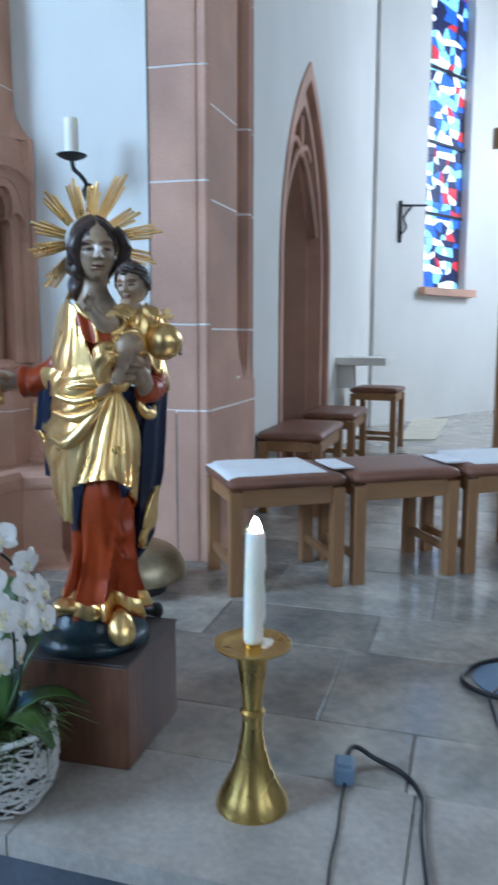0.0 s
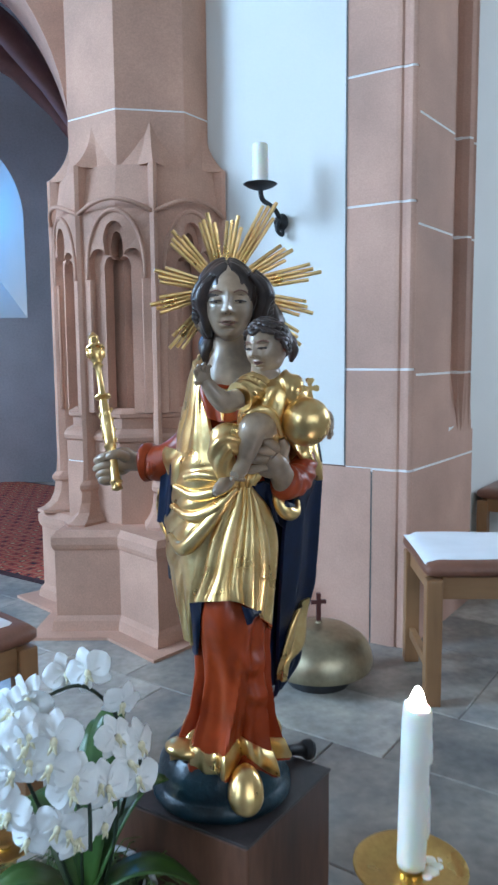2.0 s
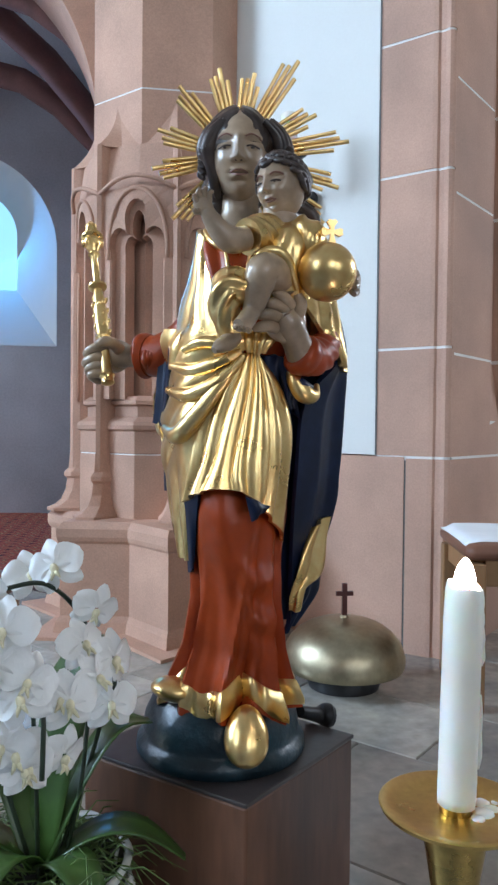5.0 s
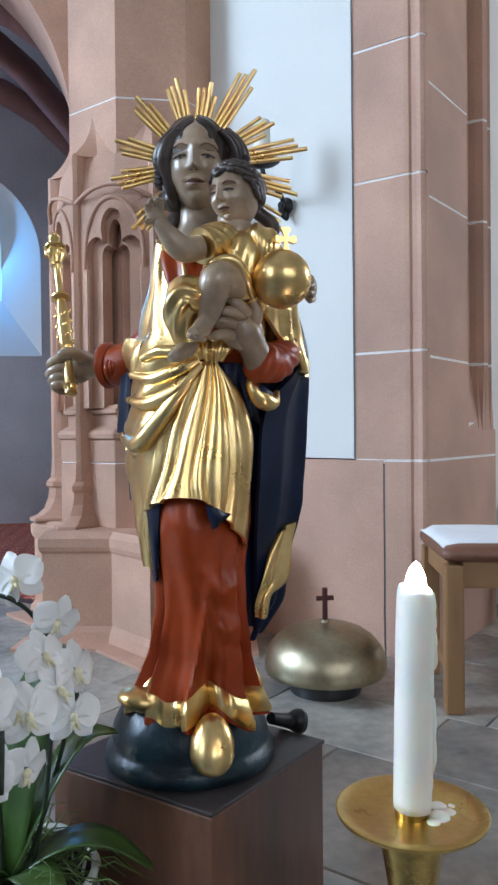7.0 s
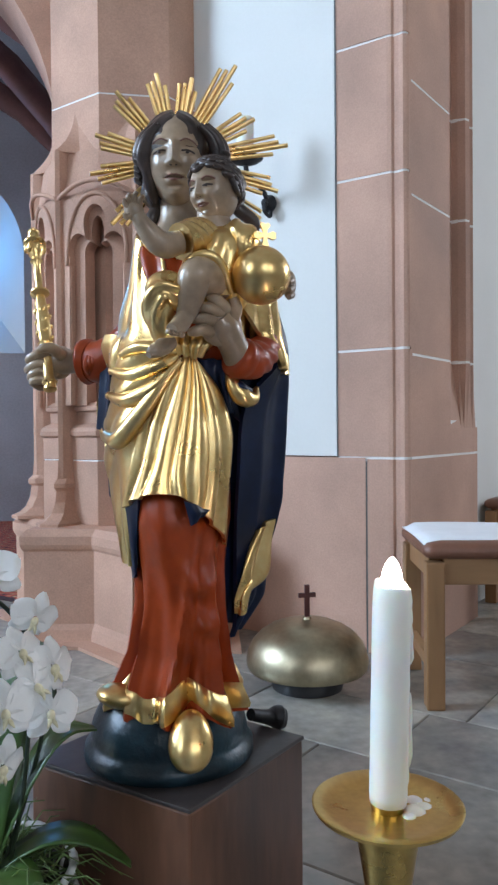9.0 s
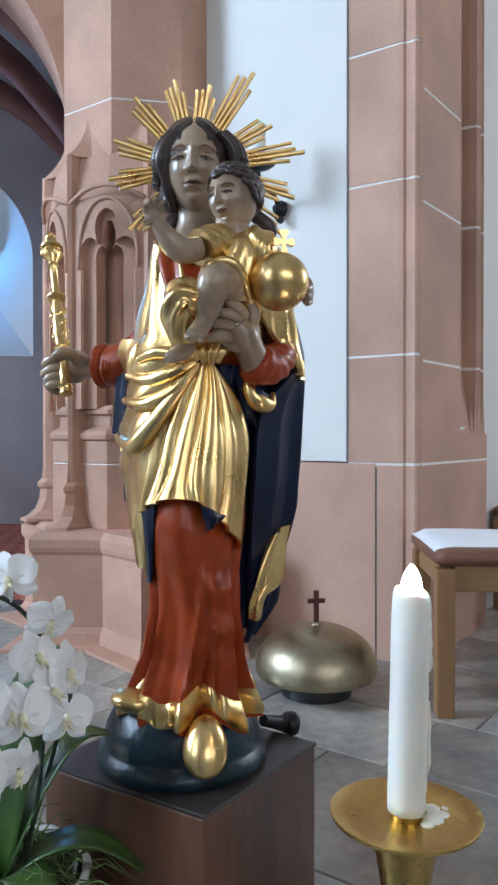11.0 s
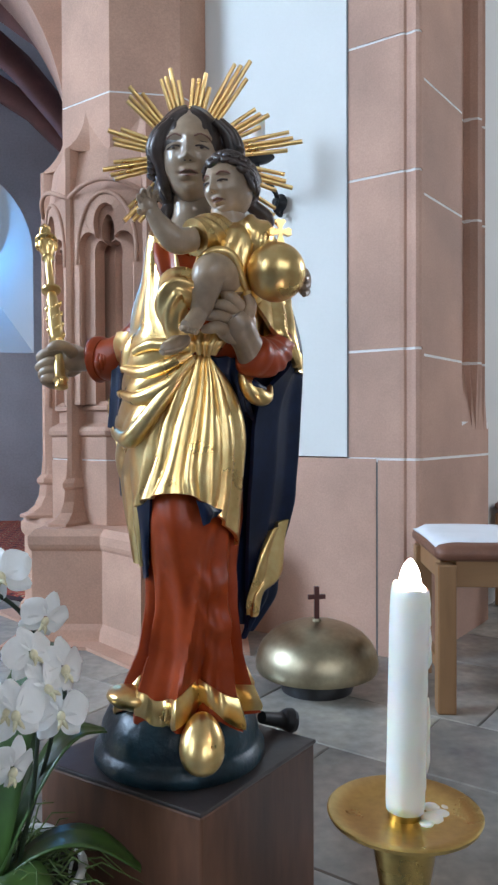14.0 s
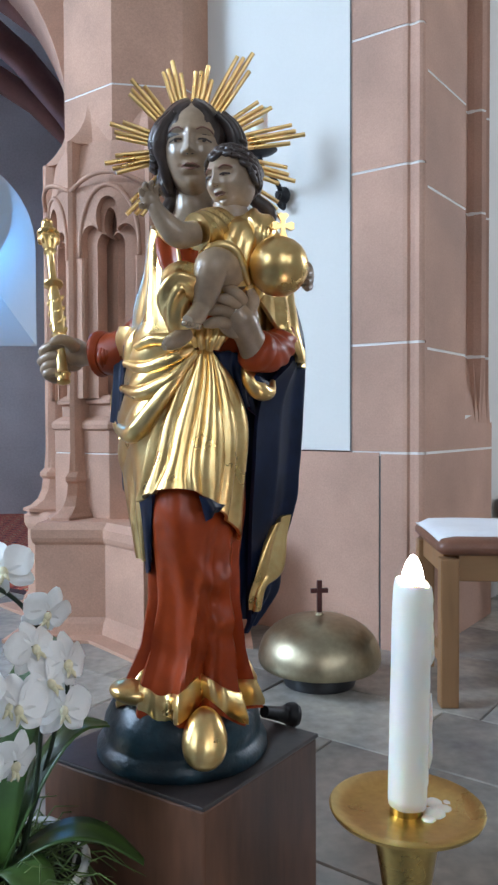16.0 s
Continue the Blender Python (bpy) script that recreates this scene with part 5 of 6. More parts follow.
for a, z0, z1, r in ((0.1, 0.232, 0.188, 0.0036), (0.35, 0.215, 0.130, 0.0030), (-0.15, 0.195, 0.150, 0.0034), (0.15, 0.150, 0.085, 0.0030), (-0.30, 0.120, 0.040, 0.0032), (0.2, 0.080, 0.008, 0.0034)):
    pts = [(0.0214 * math.cos(a), 0.0214 * math.sin(a), z0 + (z1 - z0) * i / 6) for i in range(7)]
    tube("wax_drip", pts, [0.001, r * 0.7, r, r * 0.8, r * 1.1, r * 1.2, 0.001], WAXM, candle, n=8)
for px_, py_, pr_ in ((0.026, -0.010, 1.0), (0.040, -0.002, 0.7), (0.034, 0.012, 0.8), (0.016, -0.020, 0.6), (0.050, 0.010, 0.4)):
    obj("wax_pool", *lathe_data([(0.0, 0.0), (0.012 * pr_, 0.0), (0.0125 * pr_, 0.002), (0.008 * pr_, 0.005 * pr_), (0.0, 0.006 * pr_)], 9, (px_, py_, -0.008)), WAXM, candle, smooth=True)
tube("wick", [(0, 0, 0.219), (0.001, 0, 0.236)], 0.0012, BLACK, candle)
lathe("flame", [(0.0, 0.222), (0.007, 0.226), (0.0110, 0.234), (0.0115, 0.243), (0.0100, 0.251), (0.0070, 0.259), (0.003, 0.265), (0.0, 0.267)], FLAME, candle, "bright candle flame", n=16)
fl = bpy.data.lights.new("flame_light", "POINT")
fl.energy, fl.color, fl.shadow_soft_size = 4.0, (1.0, 0.78, 0.62), 0.012
new("flame_light", fl).location = (CX + 0.006, CYY, 0.612)

second = candlestick(pose(0.175, 1.70, 0) @ Matrix.Diagonal((0.62, 0.62, 0.60, 1)), "flared brass candlestick standing behind the orchid")

# bell with a small cross
bell = thing("altar_bell", "dull brass altar bell dome with a small dark cross", "bell", loc=pose(1.052, 2.70, 0))
lathe("stand", [(0.0, 0.0), (0.105, 0.0), (0.108, 0.012), (0.106, 0.052), (0.100, 0.060), (0.0, 0.061)], BLACK, bell, "black round stand")
lathe("dome", [(0.0, 0.062), (0.150, 0.060), (0.168, 0.056), (0.175, 0.057), (0.179, 0.063), (0.182, 0.076), (0.181, 0.092), (0.176, 0.114), (0.164, 0.139), (0.142, 0.163), (0.112, 0.182), (0.075, 0.196), (0.035, 0.203), (0.0, 0.204)], BELLM, bell)
lathe("finial", [(0.0, 0.203), (0.014, 0.203), (0.012, 0.210), (0.0, 0.212)], BELLM, bell, n=16)
obj("cross", *merged([prism_data([(-0.007, -0.006), (0.007, -0.006), (0.007, 0.006), (-0.007, 0.006)], 0.208, 0.305), prism_data([(-0.026, -0.005), (0.026, -0.005), (0.026, 0.005), (-0.026, 0.005)], 0.268, 0.281)]), RED_DK, bell, "small dark wooden cross")


# kneeling stools
def stool(loc, label, cloth=False, w=0.47, d=0.40, h=0.425, pad=True):
    s = thing("stool", label, "stool", "oak stools", loc)
    x, y, q = w / 2 - 0.026, d / 2 - 0.026, 0.050
    for lx in (-x, x):
        for ly in (-y, y):
            box("leg", (lx, ly, h / 2 - 0.01), (q, q, h - 0.02), OAK, s, bevel=0.004)
    for ly in (-y, y):
        box("apron_rail", (0, ly, h - 0.045), (w - 0.10, 0.024, 0.075), OAK_H, s, bevel=0.003)
    for lx in (-x, x):
        box("side_rail", (lx, 0, h - 0.04), (0.022, d - 0.09, 0.065), OAK, s, bevel=0.003)
        box("stretcher", (lx, 0, 0.11), (0.022, d - 0.09, 0.035), OAK, s, bevel=0.003)
    rings = []
    for z, k in ((0.0, 0.012), (0.012, 0.0), (0.028, 0.0), (0.040, 0.012), (0.046, 0.04), (0.048, 0.09)):
        a, b, r = w / 2 + 0.006 - k, d / 2 + 0.006 - k, 0.03
        ring = []
        for cx, cy, a0 in ((a - r, b - r, 0), (-a + r, b - r, 90), (-a + r, -b + r, 180), (a - r, -b + r, 270)):
            for i in range(6):
                t = radians(a0 + 18 * i)
                ring.append((cx + r * math.cos(t), cy + r * math.sin(t), h - 0.01 + z))
        rings.append(ring)
    obj("cushion", *loft_data(rings), LEATHER, s, "brown padded cushion", smooth=True)
    return s


def cloth_on(loc, label, w, d, z):
    """A folded white cloth lying on a stool and hanging a little over one side."""
    rows = 14
    v, f = [], []
    for j in range(rows):
        for i in range(rows):
            x, y = -w / 2 + w * i / (rows - 1), -d / 2 + d * j / (rows - 1)
            e = max(abs(x) / (w / 2), abs(y) / (d / 2))
            v.append((x, y, z + 0.0035 * math.sin(17 * x) * math.cos(13 * y) - 0.016 * max(0, e - 0.86) / 0.14))
    k = len(v)
    v += [(x, y, zz - 0.004) for x, y, zz in v]
    for j in range(rows - 1):
        for i in range(rows - 1):
            a = j * rows + i
            f += [(a, a + 1, a + rows + 1, a + rows), (k + a, k + a + rows, k + a + rows + 1, k + a + 1)]
    edge = list(range(rows)) + [j * rows + rows - 1 for j in range(1, rows)] + [(rows - 1) * rows + i for i in range(rows - 2, -1, -1)] + [j * rows for j in range(rows - 2, 0, -1)]
    f += [(a, b, k + b, k + a) for a, b in zip(edge, edge[1:] + edge[:1])]
    ob = obj("seat_cloth", v, f, LINEN, smooth=True)
    ob.matrix_world = loc
    return tagged(ob, label, "cloth")


R0 = -12.0
ca, sa = math.cos(radians(R0)), math.sin(radians(R0))


def row(k, dx=0.0, dy=0.0):
    x, y = 0.225 + 0.51 * k + dx, 0.185 + dy
    return pose(1.335 + ca * x - sa * y, 2.455 + sa * x + ca * y, 0, 0, 0, R0)


stool(row(0), "oak stool with brown cushion and white cloth beside the pier")
cloth_on(row(0, -0.02, 0.015) @ pose(0, 0, 0), "white linen cloth spread over a stool cushion", 0.43, 0.37, 0.470)
stool(row(1), "oak stool with a bare brown leather cushion")
stool(row(2), "oak stool with brown cushion and white cloth in the row")
cloth_on(row(2, 0.02, 0.015), "white linen cloth spread over a stool cushion", 0.43, 0.37, 0.470)
for k in (0.5, 1.5):
    sh = box("hymn_sheet", (0, 0, 0.468), (0.09, 0.20, 0.008), LINEN, bevel=0.001)
    sh.matrix_world = row(k, 0.0, -0.03) @ pose(0, 0, 0.002)
    tagged(sh, "folded white paper sheets lying between two stools", "paper")
stool(pose(2.455, 3.72, 0, 0, 0, 45), "wide oak stool with a brown cushion against the choir wall", w=0.70, d=0.36)
stool(pose(3.20, 4.445, 0, 0, 0, 45), "oak stool with a brown cushion before the portal", w=0.62, d=0.36)
stool(pose(4.18, 5.22, 0, 0, 0, 40), "tall oak stool near the choir wall corner", w=0.42, d=0.40, h=0.51)
stool(pose(-0.075, 2.165, 0, 0, 0, 38), "oak stool with a brown cushion and white cloth by the pillar", w=0.42, d=0.36)
cloth_on(pose(-0.085, 2.17, 0, 0, 0, 38), "white linen cloth over a stool beside the pillar", 0.38, 0.33, 0.470)


# candle sconce on the slanting wall
sconce = thing("wall_sconce", "black wrought iron wall sconce with a drip cup", "sconce")
w0 = Vector((1.062, 3.262, 1.605))
c0 = Vector((0.945, 3.105, 1.690))
lathe("wall_plate", [(0.0, 0.0), (0.030, 0.0), (0.034, 0.008), (0.020, 0.020), (0.012, 0.040), (0.0, 0.045)], IRON, sconce, n=20)
bpy.data.objects["wall_plate"].matrix_world = Matrix.Translation(w0) @ Vector((-0.737, -0.676, 0)).to_track_quat("Z", "Y").to_matrix().to_4x4()
tube("arm", smooth_path([w0 + Vector((-0.01, -0.01, 0)), w0 + Vector((-0.03, -0.04, 0.03)), w0.lerp(c0, 0.55) + Vector((0, 0, 0.0)), c0 + Vector((0.01, 0.01, -0.03)), c0]), 0.009, IRON, sconce)
tube("scroll", smooth_path([w0 + Vector((-0.02, -0.03, 0.0)), w0 + Vector((-0.03, -0.04, -0.035)), w0 + Vector((-0.005, -0.02, -0.05)), w0 + Vector((0.0, -0.01, -0.025))]), 0.007, IRON, sconce)
lathe("drip_cup", [(0.0, 0.0), (0.020, 0.002), (0.048, 0.012), (0.062, 0.022), (0.060, 0.024), (0.030, 0.016), (0.0, 0.015)], IRON, sconce, c=tuple(c0), n=28)
cs = thing("sconce_candle", "short thick white candle on the wall sconce", "candle")
lathe("wax_body", [(0.0, 0.0), (0.029, 0.0), (0.0295, 0.005), (0.029, 0.140), (0.026, 0.146), (0.0, 0.142)], WAXM, cs, c=tuple(c0 + Vector((0, 0, 0.016))), n=28)
tube("wick", [tuple(c0 + Vector((0, 0, 0.155))), tuple(c0 + Vector((0.001, 0, 0.170)))], 0.0012, BLACK, cs)

# cable, plug box and coil on the floor
plug = thing("plug_box", "blue-grey cable connector box on the floor", "plug", loc=pose(1.018, 1.272, 0, 0, 0, 52))
box("housing", (0, 0, 0.022), (0.062, 0.045, 0.044), BLUEP, plug, bevel=0.006)
box("socket_lid", (0.0, 0, 0.046), (0.040, 0.034, 0.006), BLUEP, plug, bevel=0.002)
cab = tube("power_cable", smooth_path([(1.035, 1.295, 0.030), (1.085, 1.325, 0.034), (1.120, 1.290, 0.012), (1.145, 1.215, 0.005), (1.120, 1.125, 0.005), (1.045, 1.040, 0.005), (0.965, 0.935, 0.005), (0.90, 0.850, 0.004)], 8), 0.0062, BLACK, n=8)
tagged(cab, "black rubber power cable lying across the floor slabs", "cable")
cab2 = tube("thin_cable", smooth_path([(1.010, 1.255, 0.012), (0.962, 1.205, 0.004), (0.90, 1.13, 0.004), (0.83, 1.055, 0.004), (0.775, 0.985, 0.004)], 8), 0.0026, IRON, n=8)
tagged(cab2, "thin grey cable lying along a floor joint", "cable")
coil = []
for i in range(70):
    a = 2 * math.pi * i / 34
    coil.append((1.735 + (0.15 + 0.006 * math.sin(3 * a)) * math.cos(a), 1.435 + (0.13 + 0.008 * math.cos(2 * a)) * math.sin(a), 0.006 + 0.008 * (i / 70)))
cc = tube("cable_coil", coil + [(1.60, 1.40, 0.006), (1.50, 1.27, 0.006), (1.44, 1.16, 0.006), (1.40, 1.08, 0.005)], 0.006, BLACK, n=8)
tagged(cc, "coiled black cable lying on the floor", "cable")
disc = lathe("floor_cover", [(0.0, 0.0), (0.115, 0.0), (0.115, 0.005), (0.105, 0.008), (0.0, 0.008)], BLUEP, c=(1.735, 1.435, 0.0), n=36)
tagged(disc, "flat round blue-grey floor socket cover inside the cable coil", "cover")

# rug in the chapel
RUG = bpy.data.materials.new("patterned_rug")
RUG.use_nodes = True
nt = RUG.node_tree
bs = nt.nodes["Principled BSDF"]
bs.inputs["Roughness"].default_value = 0.95
tc = nt.nodes.new("ShaderNodeTexCoord")
mp = nt.nodes.new("ShaderNodeMapping")
nt.links.new(tc.outputs["Object"], mp.inputs[0])
mp.inputs["Scale"].default_value = (1.9, 1.9, 1.9)
vo = nt.nodes.new("ShaderNodeTexVoronoi")
vo.distance = "MANHATTAN"
vo.inputs["Randomness"].default_value = 0.15
nt.links.new(mp.outputs[0], vo.inputs[0])
rp = nt.nodes.new("ShaderNodeValToRGB")
els = rp.color_ramp.elements
els[0].position, els[0].color = 0.0, (0.60, 0.36, 0.18, 1)
els[1].position, els[1].color = 0.9, (0.03, 0.012, 0.02, 1)
for p, c in ((0.16, (0.05, 0.02, 0.03, 1)), (0.24, (0.48, 0.09, 0.05, 1)), (0.50, (0.42, 0.07, 0.04, 1)), (0.56, (0.55, 0.34, 0.17, 1)), (0.62, (0.34, 0.05, 0.035, 1))):
    e = els.new(p)
    e.color = c
rp.color_ramp.interpolation = "CONSTANT"
nt.links.new(vo.outputs["Distance"], rp.inputs[0])
nt.links.new(rp.outputs[0], bs.inputs["Base Color"])
rug = thing("rug", "red patterned oriental rug on the chapel floor", "rug")
rug["kind"] = "object"
prism("field", [uv(2.90, 2.66), uv(4.75, 2.66), uv(4.75, 5.6), uv(2.90, 5.6)], 0.0, 0.010, RUG, rug, bevel=0.003)
prism("border", [uv(2.86, 2.62), uv(4.79, 2.62), uv(4.79, 5.64), uv(2.86, 5.64)], 0.0, 0.006, material("rug_border", (0.05, 0.018, 0.022), 0.95, var=0.3, scale=20), rug, "dark woven border")

# shelf, bracket, mat and cross in the choir
shelf = thing("credence_shelf", "white stone credence shelf on a bracket at the choir wall", "shelf")
p0, p1 = on_choir(2.62, 0.0), on_choir(3.25, 0.0)
prism("slab", [p0, p1, on_choir(3.25, 0.42), on_choir(2.62, 0.42)], 0.735, 0.80, PLASTER, shelf, bevel=0.006)
prism("bracket", [on_choir(2.70, 0.0), on_choir(2.84, 0.0), on_choir(2.84, 0.14), on_choir(2.70, 0.14)], 0.54, 0.735, PLASTER, shelf, bevel=0.01)
mat = prism("floor_mat", [(4.66, 5.50), (4.97, 5.34), (6.30, 6.60), (5.95, 6.80)], 0.0, 0.012, material("light_mat", (0.62, 0.58, 0.47), 0.8, var=0.06))
tagged(mat, "pale rectangular mat on the choir floor", "mat")
hook = thing("banner_hook", "black wrought iron bracket on the apse wall", "bracket")
hx = Vector((*on_apse(0.40, 0.02), 0))
tube("post", [hx + Vector((0, 0, 1.98)), hx + Vector((0, 0, 2.42))], 0.016, IRON, hook, n=8)
tube("arm", [hx + Vector((0, 0, 2.37)), hx + Vector((AD.x, AD.y, 0)) * 0.36 + Vector((AN.x, AN.y, 0)) * 0.1 + Vector((0, 0, 2.40))], 0.012, IRON, hook, n=8)
tube("brace", smooth_path([hx + Vector((0, 0, 2.05)), hx + Vector((AD.x, AD.y, 0)) * 0.10 + Vector((0, 0, 2.15)), hx + Vector((AD.x, AD.y, 0)) * 0.06 + Vector((0, 0, 2.25)), hx + Vector((AD.x, AD.y, 0)) * 0.2 + Vector((0, 0, 2.38))]), 0.010, IRON, hook, n=8)
cx = thing("wooden_cross", "light wooden cross standing in the choir", "cross")
XB = Vector((4.95, 4.75))
xd = Vector((0.88, -0.47))
for nm, a, b, z0, z1 in (("upright", 0.12, 0.24, 0.0, 3.1), ("crossbar", 0.0, 0.36, 2.53, 2.69)):
    prism(nm, [tuple(XB + xd * a), tuple(XB + xd * b), tuple(XB + xd * b + Vector((0.03, 0.05))), tuple(XB + xd * a + Vector((0.03, 0.05)))], z0, z1, OAK_H, cx, bevel=0.004)

# stained glass window in the apse
sg = thing("window_1", "tall stained glass window in blue, red and white", "window")
sg["kind"] = "structure"


GLS = [emitter("glass_white", (0.9, 0.97, 1.0), 1.0), emitter("glass_sky", (0.30, 0.68, 1.0), 1.0), emitter("glass_blue", (0.03, 0.13, 0.62), 0.8), emitter("glass_night", (0.012, 0.02, 0.09), 0.4), emitter("glass_red", (0.62, 0.03, 0.05), 0.8)]
rng = random.Random(4)
cols, rws = 7, 42
W0, W1, Z0, Z1 = 0.91, 1.77, 1.53, 5.0
grid = {}
for j in range(rws + 1):
    for i in range(cols + 1):
        jx = 0 if i in (0, cols) else rng.uniform(-0.058, 0.058)
        jz = 0 if j % 6 == 0 else rng.uniform(-0.040, 0.040)
        grid[i, j] = (W0 + (W1 - W0) * i / cols + jx, Z0 + (Z1 - Z0) * j / rws + jz)
for j in range(rws):
    for i in range(cols):
        q = [grid[i, j], grid[i + 1, j], grid[i + 1, j + 1], grid[i, j + 1]]
        c = (sum(p[0] for p in q) / 4, sum(p[1] for p in q) / 4)
        q = [(c[0] + (a - c[0]) * 0.92, c[1] + (b - c[1]) * 0.92) for a, b in q]
        edge_col = i in (0, cols - 1)
        g = rng.choices(GLS, (1, 2, 5, 8, 3) if edge_col else (5, 4, 3, 4, 1))[0]
        obj("pane", [(*on_apse(s, -0.10), z) for s, z in q] + [(*on_apse(s, -0.106), z) for s, z in q], [(0, 1, 2, 3), (7, 6, 5, 4), (0, 1, 5, 4), (1, 2, 6, 5), (2, 3, 7, 6), (3, 0, 4, 7)], g, sg)
obj("leading", [(*on_apse(s, -0.11), z) for s, z in ((0.85, 1.5), (1.84, 1.5), (1.84, 5.2), (0.85, 5.2))], [(0, 1, 2, 3)], BLACK, sg, "black lead cames")
for z in (2.36, 3.15, 3.95):
    prism("saddle_bar", [on_apse(0.91, -0.07), on_apse(1.77, -0.07), on_apse(1.77, -0.095), on_apse(0.91, -0.095)], z, z + 0.03, IRON, sg)
prism("sill", [on_apse(0.80, 0.10), on_apse(1.88, 0.10), on_apse(1.88, -0.3), on_apse(0.80, -0.3)], 1.44, 1.525, SAND, sg, "sloping stone sill")

# ---- orchid in a wicker basket ----
OX, OY = 0.319, 1.585
basket = thing("wicker_basket", "round white wicker planter with dried grass", "basket", loc=pose(OX, OY, 0))
lathe("liner", [(0.0, 0.0), (0.088, 0.0), (0.108, 0.05), (0.118, 0.12), (0.114, 0.165), (0.100, 0.160), (0.0, 0.150)], SOIL, basket, "dark planter liner")
rng = random.Random(7)
for i in range(150):
    pts = []
    a0, da, z = rng.uniform(0, 6.28), rng.uniform(0.9, 2.2) * rng.choice((-1, 1)), rng.uniform(0.01, 0.15)
    dz = rng.uniform(-0.05, 0.05)
    for k in range(11):
        t = k / 10
        zz = min(0.172, max(0.006, z + dz * t + 0.012 * math.sin(9 * t + i)))
        r = 0.097 + 0.028 * math.sin(math.pi * min(1, zz / 0.19)) + 0.006 * math.sin(7 * t + 2 * i)
        pts.append((r * math.cos(a0 + da * t), r * math.sin(a0 + da * t), zz))
    tube("wicker_strand", pts, rng.uniform(0.0016, 0.0030), WICKER, basket, n=5)
rim = [(0.122 * math.cos(2 * math.pi * k / 24), 0.122 * math.sin(2 * math.pi * k / 24), 0.170 + 0.004 * math.sin(5 * k)) for k in range(25)]
tube("rim", rim, 0.006, WICKER, basket, n=6)
# grass laid over the rim
parts = []
for i in range(260):
    a, r = rng.uniform(0, 6.28), rng.uniform(0.02, 0.11)
    b = a + rng.uniform(-1.6, 1.6)
    l = rng.uniform(0.05, 0.13)
    p = Vector((r * math.cos(a), r * math.sin(a), 0.165))
    q = p + Vector((l * math.cos(b), l * math.sin(b), rng.uniform(-0.07, 0.035)))
    m = p.lerp(q, 0.5) + Vector((0, 0, 0.025))
    parts.append(tube_data([p, p.lerp(m, 0.6), m, q], [0.0012, 0.0014, 0.0012, 0.0004], 4))
gr = obj("dried_grass", *merged(parts), MOSS, basket, "green and straw grass blades", smooth=True)
gr["kind"] = "stuff"

orchid = thing("orchid", "white flowering orchid with arching dark stems", "plant", loc=pose(OX, OY, 0.155))


def leaf(a, length, width, lift, droop):
    v, f = [], []
    m = 14
    for k in range(m + 1):
        t = k / m
        r = length * t
        z = lift * math.sin(min(1.0, t * 1.2) * math.pi / 2) - droop * t * t
        w = width * math.sin(math.pi * min(0.97, 0.10 + 0.88 * t)) ** 0.6
        for s, dz in ((-1, 0.18), (-0.5, 0.05), (0, 0.0), (0.5, 0.05), (1, 0.18)):
            v.append((r * math.cos(a) - s * w * math.sin(a), r * math.sin(a) + s * w * math.cos(a), z + dz * w))
    k0 = len(v)
    v += [(x, y, z - 0.003) for x, y, z in v]
    for k in range(m):
        for i in range(4):
            q = k * 5 + i
            f += [(q, q + 1, q + 6, q + 5), (k0 + q, k0 + q + 5, k0 + q + 6, k0 + q + 1)]
    rim_i = [k * 5 for k in range(m + 1)] + [m * 5 + i for i in range(1, 5)] + [k * 5 + 4 for k in range(m - 1, -1, -1)] + [3, 2, 1]
    f += [(p, q, k0 + q, k0 + p) for p, q in zip(rim_i, rim_i[1:] + rim_i[:1])]
    return obj("leaf", v, f, LEAF, orchid, smooth=True)


for a, l, w, li, dr in ((-0.05, 0.20, 0.030, 0.10, 0.09), (0.35, 0.16, 0.032, 0.20, 0.02), (1.3, 0.20, 0.036, 0.26, 0.02), (2.2, 0.18, 0.034, 0.18, 0.06), (3.3, 0.18, 0.034, 0.12, 0.10), (-0.9, 0.15, 0.03, 0.08, 0.09), (4.2, 0.15, 0.03, 0.10, 0.09), (0.9, 0.12, 0.034, 0.30, 0.0)):
    leaf(a, l, w, li, dr)


def petal_mesh(length, width, cup, name):
    v, f, m = [], [], 8
    for k in range(m + 1):
        t = k / m
        w = width * math.sin(math.pi * (0.06 + 0.90 * t)) ** 0.75
        for s in (-1, -0.6, -0.2, 0.2, 0.6, 1):
            v.append((s * w, cup * (t ** 2) * length - 0.35 * cup * w * s * s + 0.05 * length * math.sin(3 * s + 5 * t), length * t))
    k0 = len(v)
    v += [(x, y + 0.0012, z) for x, y, z in v]
    for k in range(m):
        for i in range(5):
            q = k * 6 + i
            f += [(q, q + 1, q + 7, q + 6), (k0 + q, k0 + q + 6, k0 + q + 7, k0 + q + 1)]
    me = bpy.data.meshes.new(name)
    me.from_pydata(v, [], f)
    me.materials.append(PETAL)
    me.polygons.foreach_set("use_smooth", [True] * len(me.polygons))
    return me


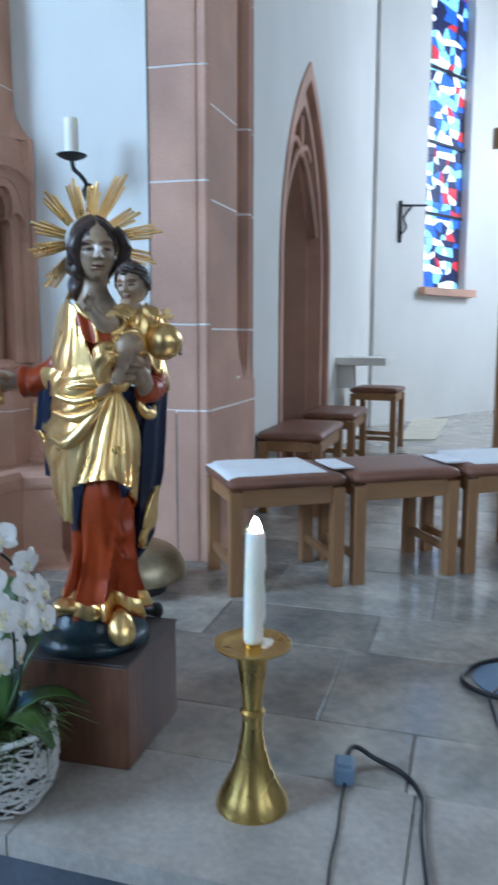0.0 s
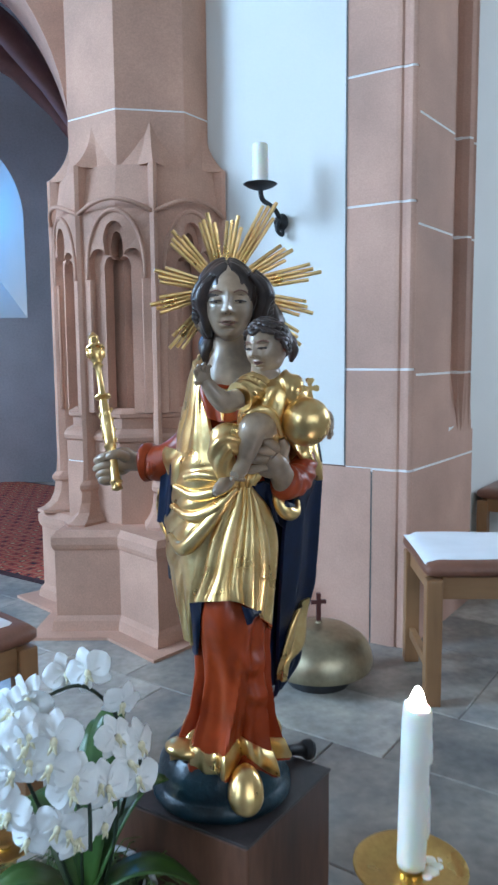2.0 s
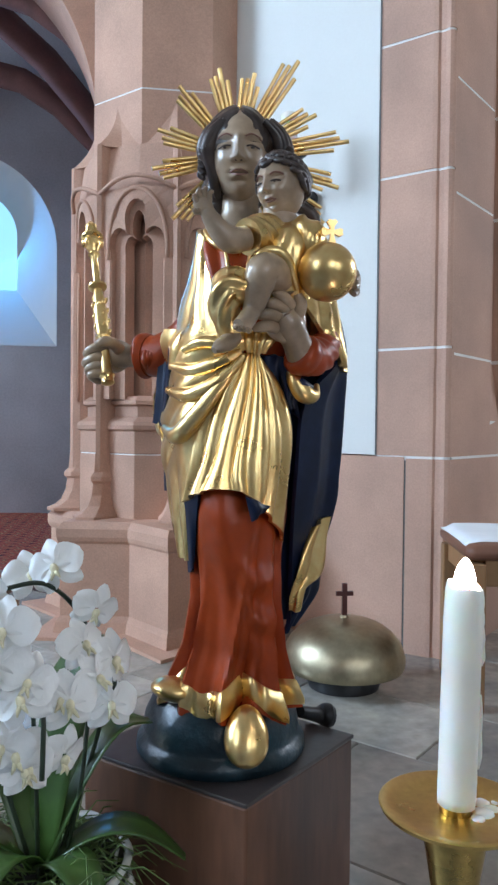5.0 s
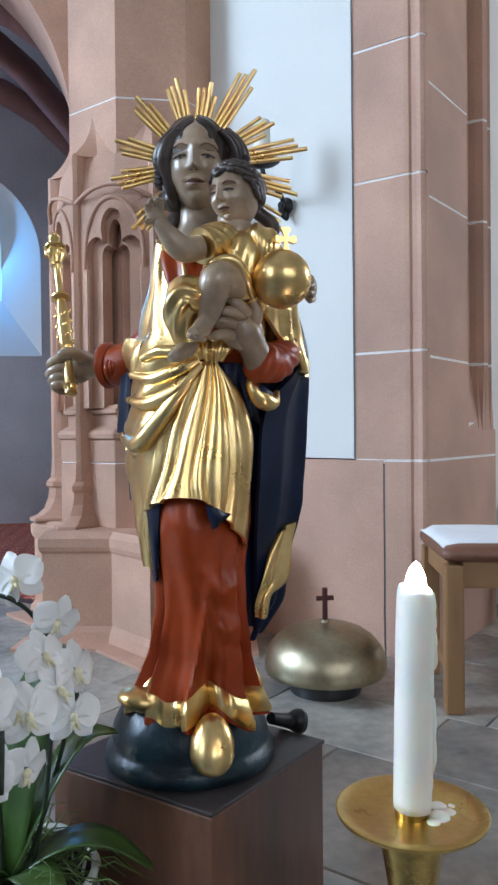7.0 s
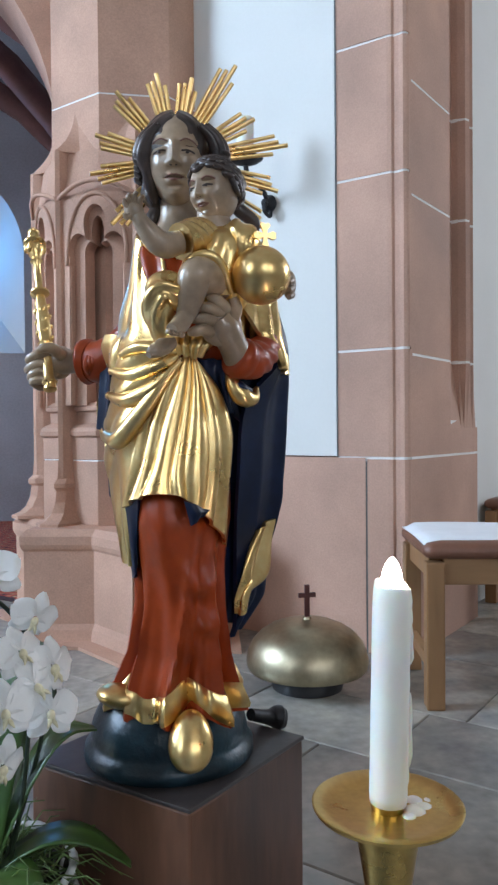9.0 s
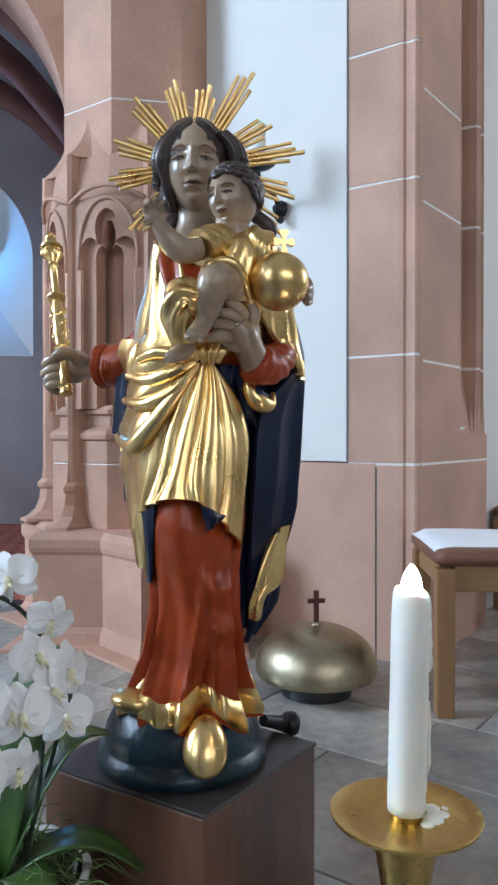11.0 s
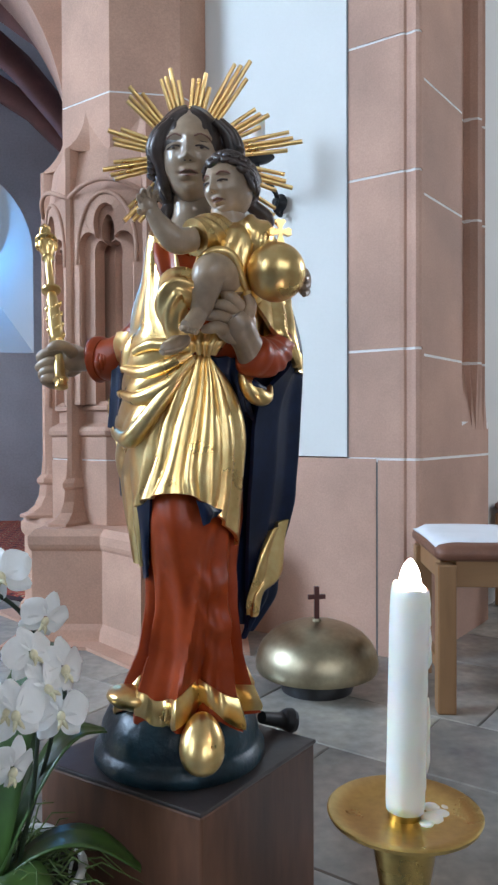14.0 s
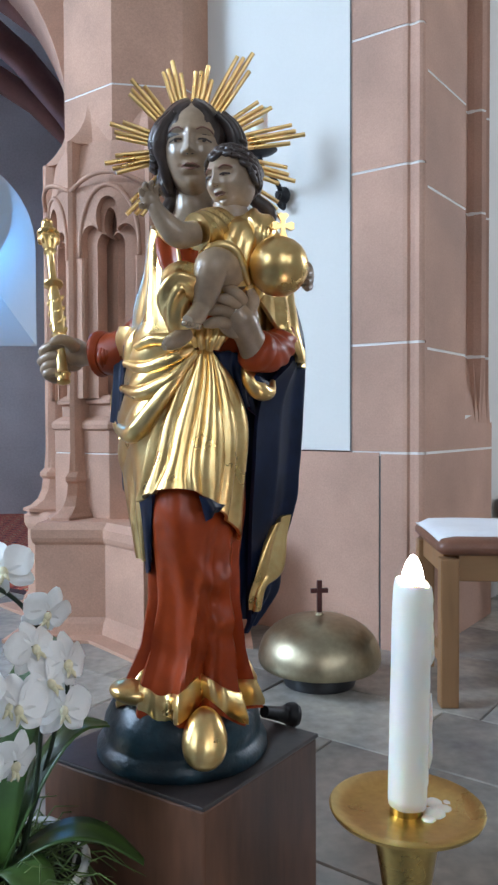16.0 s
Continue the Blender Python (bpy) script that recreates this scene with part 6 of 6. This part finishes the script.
PW, PN = petal_mesh(0.040, 0.0245, 0.18, "petal"), petal_mesh(0.040, 0.0145, 0.15, "sepal")
lv, lf = merged([ball((0, -0.006, -0.004), (0.006, 0.007, 0.008), nu=10, nv=8), tube_data([(0, -0.004, -0.006), (0.004, -0.014, -0.014), (0.007, -0.015, -0.020)], [0.004, 0.003, 0.001], 6), tube_data([(0, -0.004, -0.006), (-0.004, -0.014, -0.014), (-0.007, -0.015, -0.020)], [0.004, 0.003, 0.001], 6)])
LM = bpy.data.meshes.new("lip")
LM.from_pydata([tuple(p) for p in lv], [], lf)
LM.materials.append(LIP)
LM.polygons.foreach_set("use_smooth", [True] * len(LM.polygons))


def blossom(place, scale):
    """Two broad petals, three sepals and the lip, all facing local -y."""
    e = new("blossom")
    e.parent = orchid
    e.matrix_local = place @ Matrix.Scale(scale, 4)
    for me, a, tilt in ((PN, 0, 8), (PW, 78, 4), (PW, -78, 4), (PN, 138, 10), (PN, -138, 10)):
        o = new(me.name, me)
        o.parent = e
        o.matrix_local = pose(0, 0, 0, 0, a, 0) @ pose(0, 0, 0.003, -tilt, 0, 0)
    o = new("lip", LM)
    o.parent = e
    return e


rng = random.Random(12)
stems = [
    [(0.02, 0.01, 0.0), (0.06, 0.02, 0.12), (0.085, 0.01, 0.24), (0.06, 0.0, 0.34), (0.01, -0.02, 0.40), (-0.05, -0.05, 0.40)],
    [(-0.01, 0.00, 0.0), (-0.05, -0.01, 0.14), (-0.085, -0.03, 0.26), (-0.10, -0.06, 0.33), (-0.07, -0.09, 0.365), (-0.03, -0.10, 0.36)],
    [(0.00, -0.02, 0.0), (0.0, -0.04, 0.13), (0.0, -0.07, 0.25), (0.01, -0.10, 0.30), (0.02, -0.13, 0.26), (0.02, -0.14, 0.19)],
    [(0.03, 0.00, 0.0), (0.055, -0.01, 0.12), (0.07, -0.02, 0.26), (0.085, -0.03, 0.31), (0.10, -0.035, 0.28), (0.10, -0.035, 0.22)],
]
for s in stems:
    tube("stem", smooth_path(s, 8), 0.0032, STEM, orchid, n=6)

spots = [(-0.018, 0.02, 0.407, 0.1), (0.02, -0.02, 0.425, 0.2), (0.075, -0.02, 0.365, 0.5), (0.100, -0.045, 0.305, 0.5), (0.096, -0.045, 0.245, 0.3), (0.036, -0.10, 0.274, 0.1)]
for i in range(30):
    a, h = rng.uniform(-1.5, 1.45), rng.uniform(-1, 1)
    w = math.sqrt(max(0.05, 1 - 0.75 * h * h))
    spots.append((-0.028 + 0.100 * w * math.sin(a) + rng.uniform(-0.012, 0.012), -0.055 - 0.085 * w * math.cos(a), 0.295 + 0.118 * h, 0.55 * a))
for x, y, z, a in spots:
    tilt = rng.uniform(-22, 18)
    blossom(pose(x, y, z, tilt, rng.uniform(-25, 25), math.degrees(a) + rng.uniform(-22, 22)), rng.uniform(0.82, 1.02))


# ---- floor slabs, each a piece of its own ----
step = thing("step", "worn stone step edge in front of the statue", "step")
step["kind"] = "structure"
rng = random.Random(21)


def slab(name, u0, u1, v0, v1, parent, mat, g=0.0013):
    u0, u1, v0, v1 = u0 + g, u1 - g, v0 + g, v1 - g
    c = 0.003
    dz = rng.uniform(-0.0008, 0.0008)
    rings = [[(*uv(a, b), z) for a, b in ((u0 + k, v0 + k), (u1 - k, v0 + k), (u1 - k, v1 - k), (u0 + k, v1 - k))] for z, k in ((-0.02, 0), (-0.0025 + dz, 0), (dz, c))]
    v, f = loft_data(rings)
    return obj(name, v, f, mat, parent)


v = -4.0
while v < 5.0:
    l = rng.choice((0.62, 0.78, 0.92))
    b = prism("step_stone", [uv(EDGE - 0.006, v + 0.002), uv(EDGE + 0.37 - 0.002, v + 0.002), uv(EDGE + 0.37 - 0.002, v + l - 0.002), uv(EDGE - 0.006, v + l - 0.002)], -0.045, 0.0, STEP, step)
    v += l
prism("riser", [uv(EDGE, -4.0), uv(EDGE + 0.30, -4.0), uv(EDGE + 0.30, 5.0), uv(EDGE, 5.0)], -0.149, -0.047, SLATE, step, "dark slate riser")
u = EDGE + 0.37
rows = [0.255, 0.46, 0.33, 0.50, 0.36, 0.48, 0.42, 0.50, 0.50, 0.50, 0.50]
for k, d in enumerate(rows):
    v = -3.0 + 0.17 * (k % 3)
    while v < 3.6:
        l = rng.choice((0.40, 0.48, 0.56, 0.64))
        slab("floor_slab", u, u + d, v, v + l, floor, TILE)
        v += l
    u += d
big = []
while u < 12.5:
    v = -4.0
    while v < 5:
        big.append(loft_data([[(*uv(a, b), z) for a, b in ((u + 0.003, v + 0.003), (u + 0.497, v + 0.003), (u + 0.497, v + 0.637), (u + 0.003, v + 0.637))] for z in (-0.02, 0.0)]))
        v += 0.64
    u += 0.5
u = EDGE + 0.37
while u < 8.5:
    v = 3.72
    while v < 7.5:
        big.append(loft_data([[(*uv(a, b), z) for a, b in ((u + 0.003, v + 0.003), (u + 0.497, v + 0.003), (u + 0.497, v + 0.497), (u + 0.003, v + 0.497))] for z in (-0.02, 0.0)]))
        v += 0.5
    u += 0.5
far = obj("far_slabs", *merged(big), TILE, floor)
far["kind"] = "stuff"
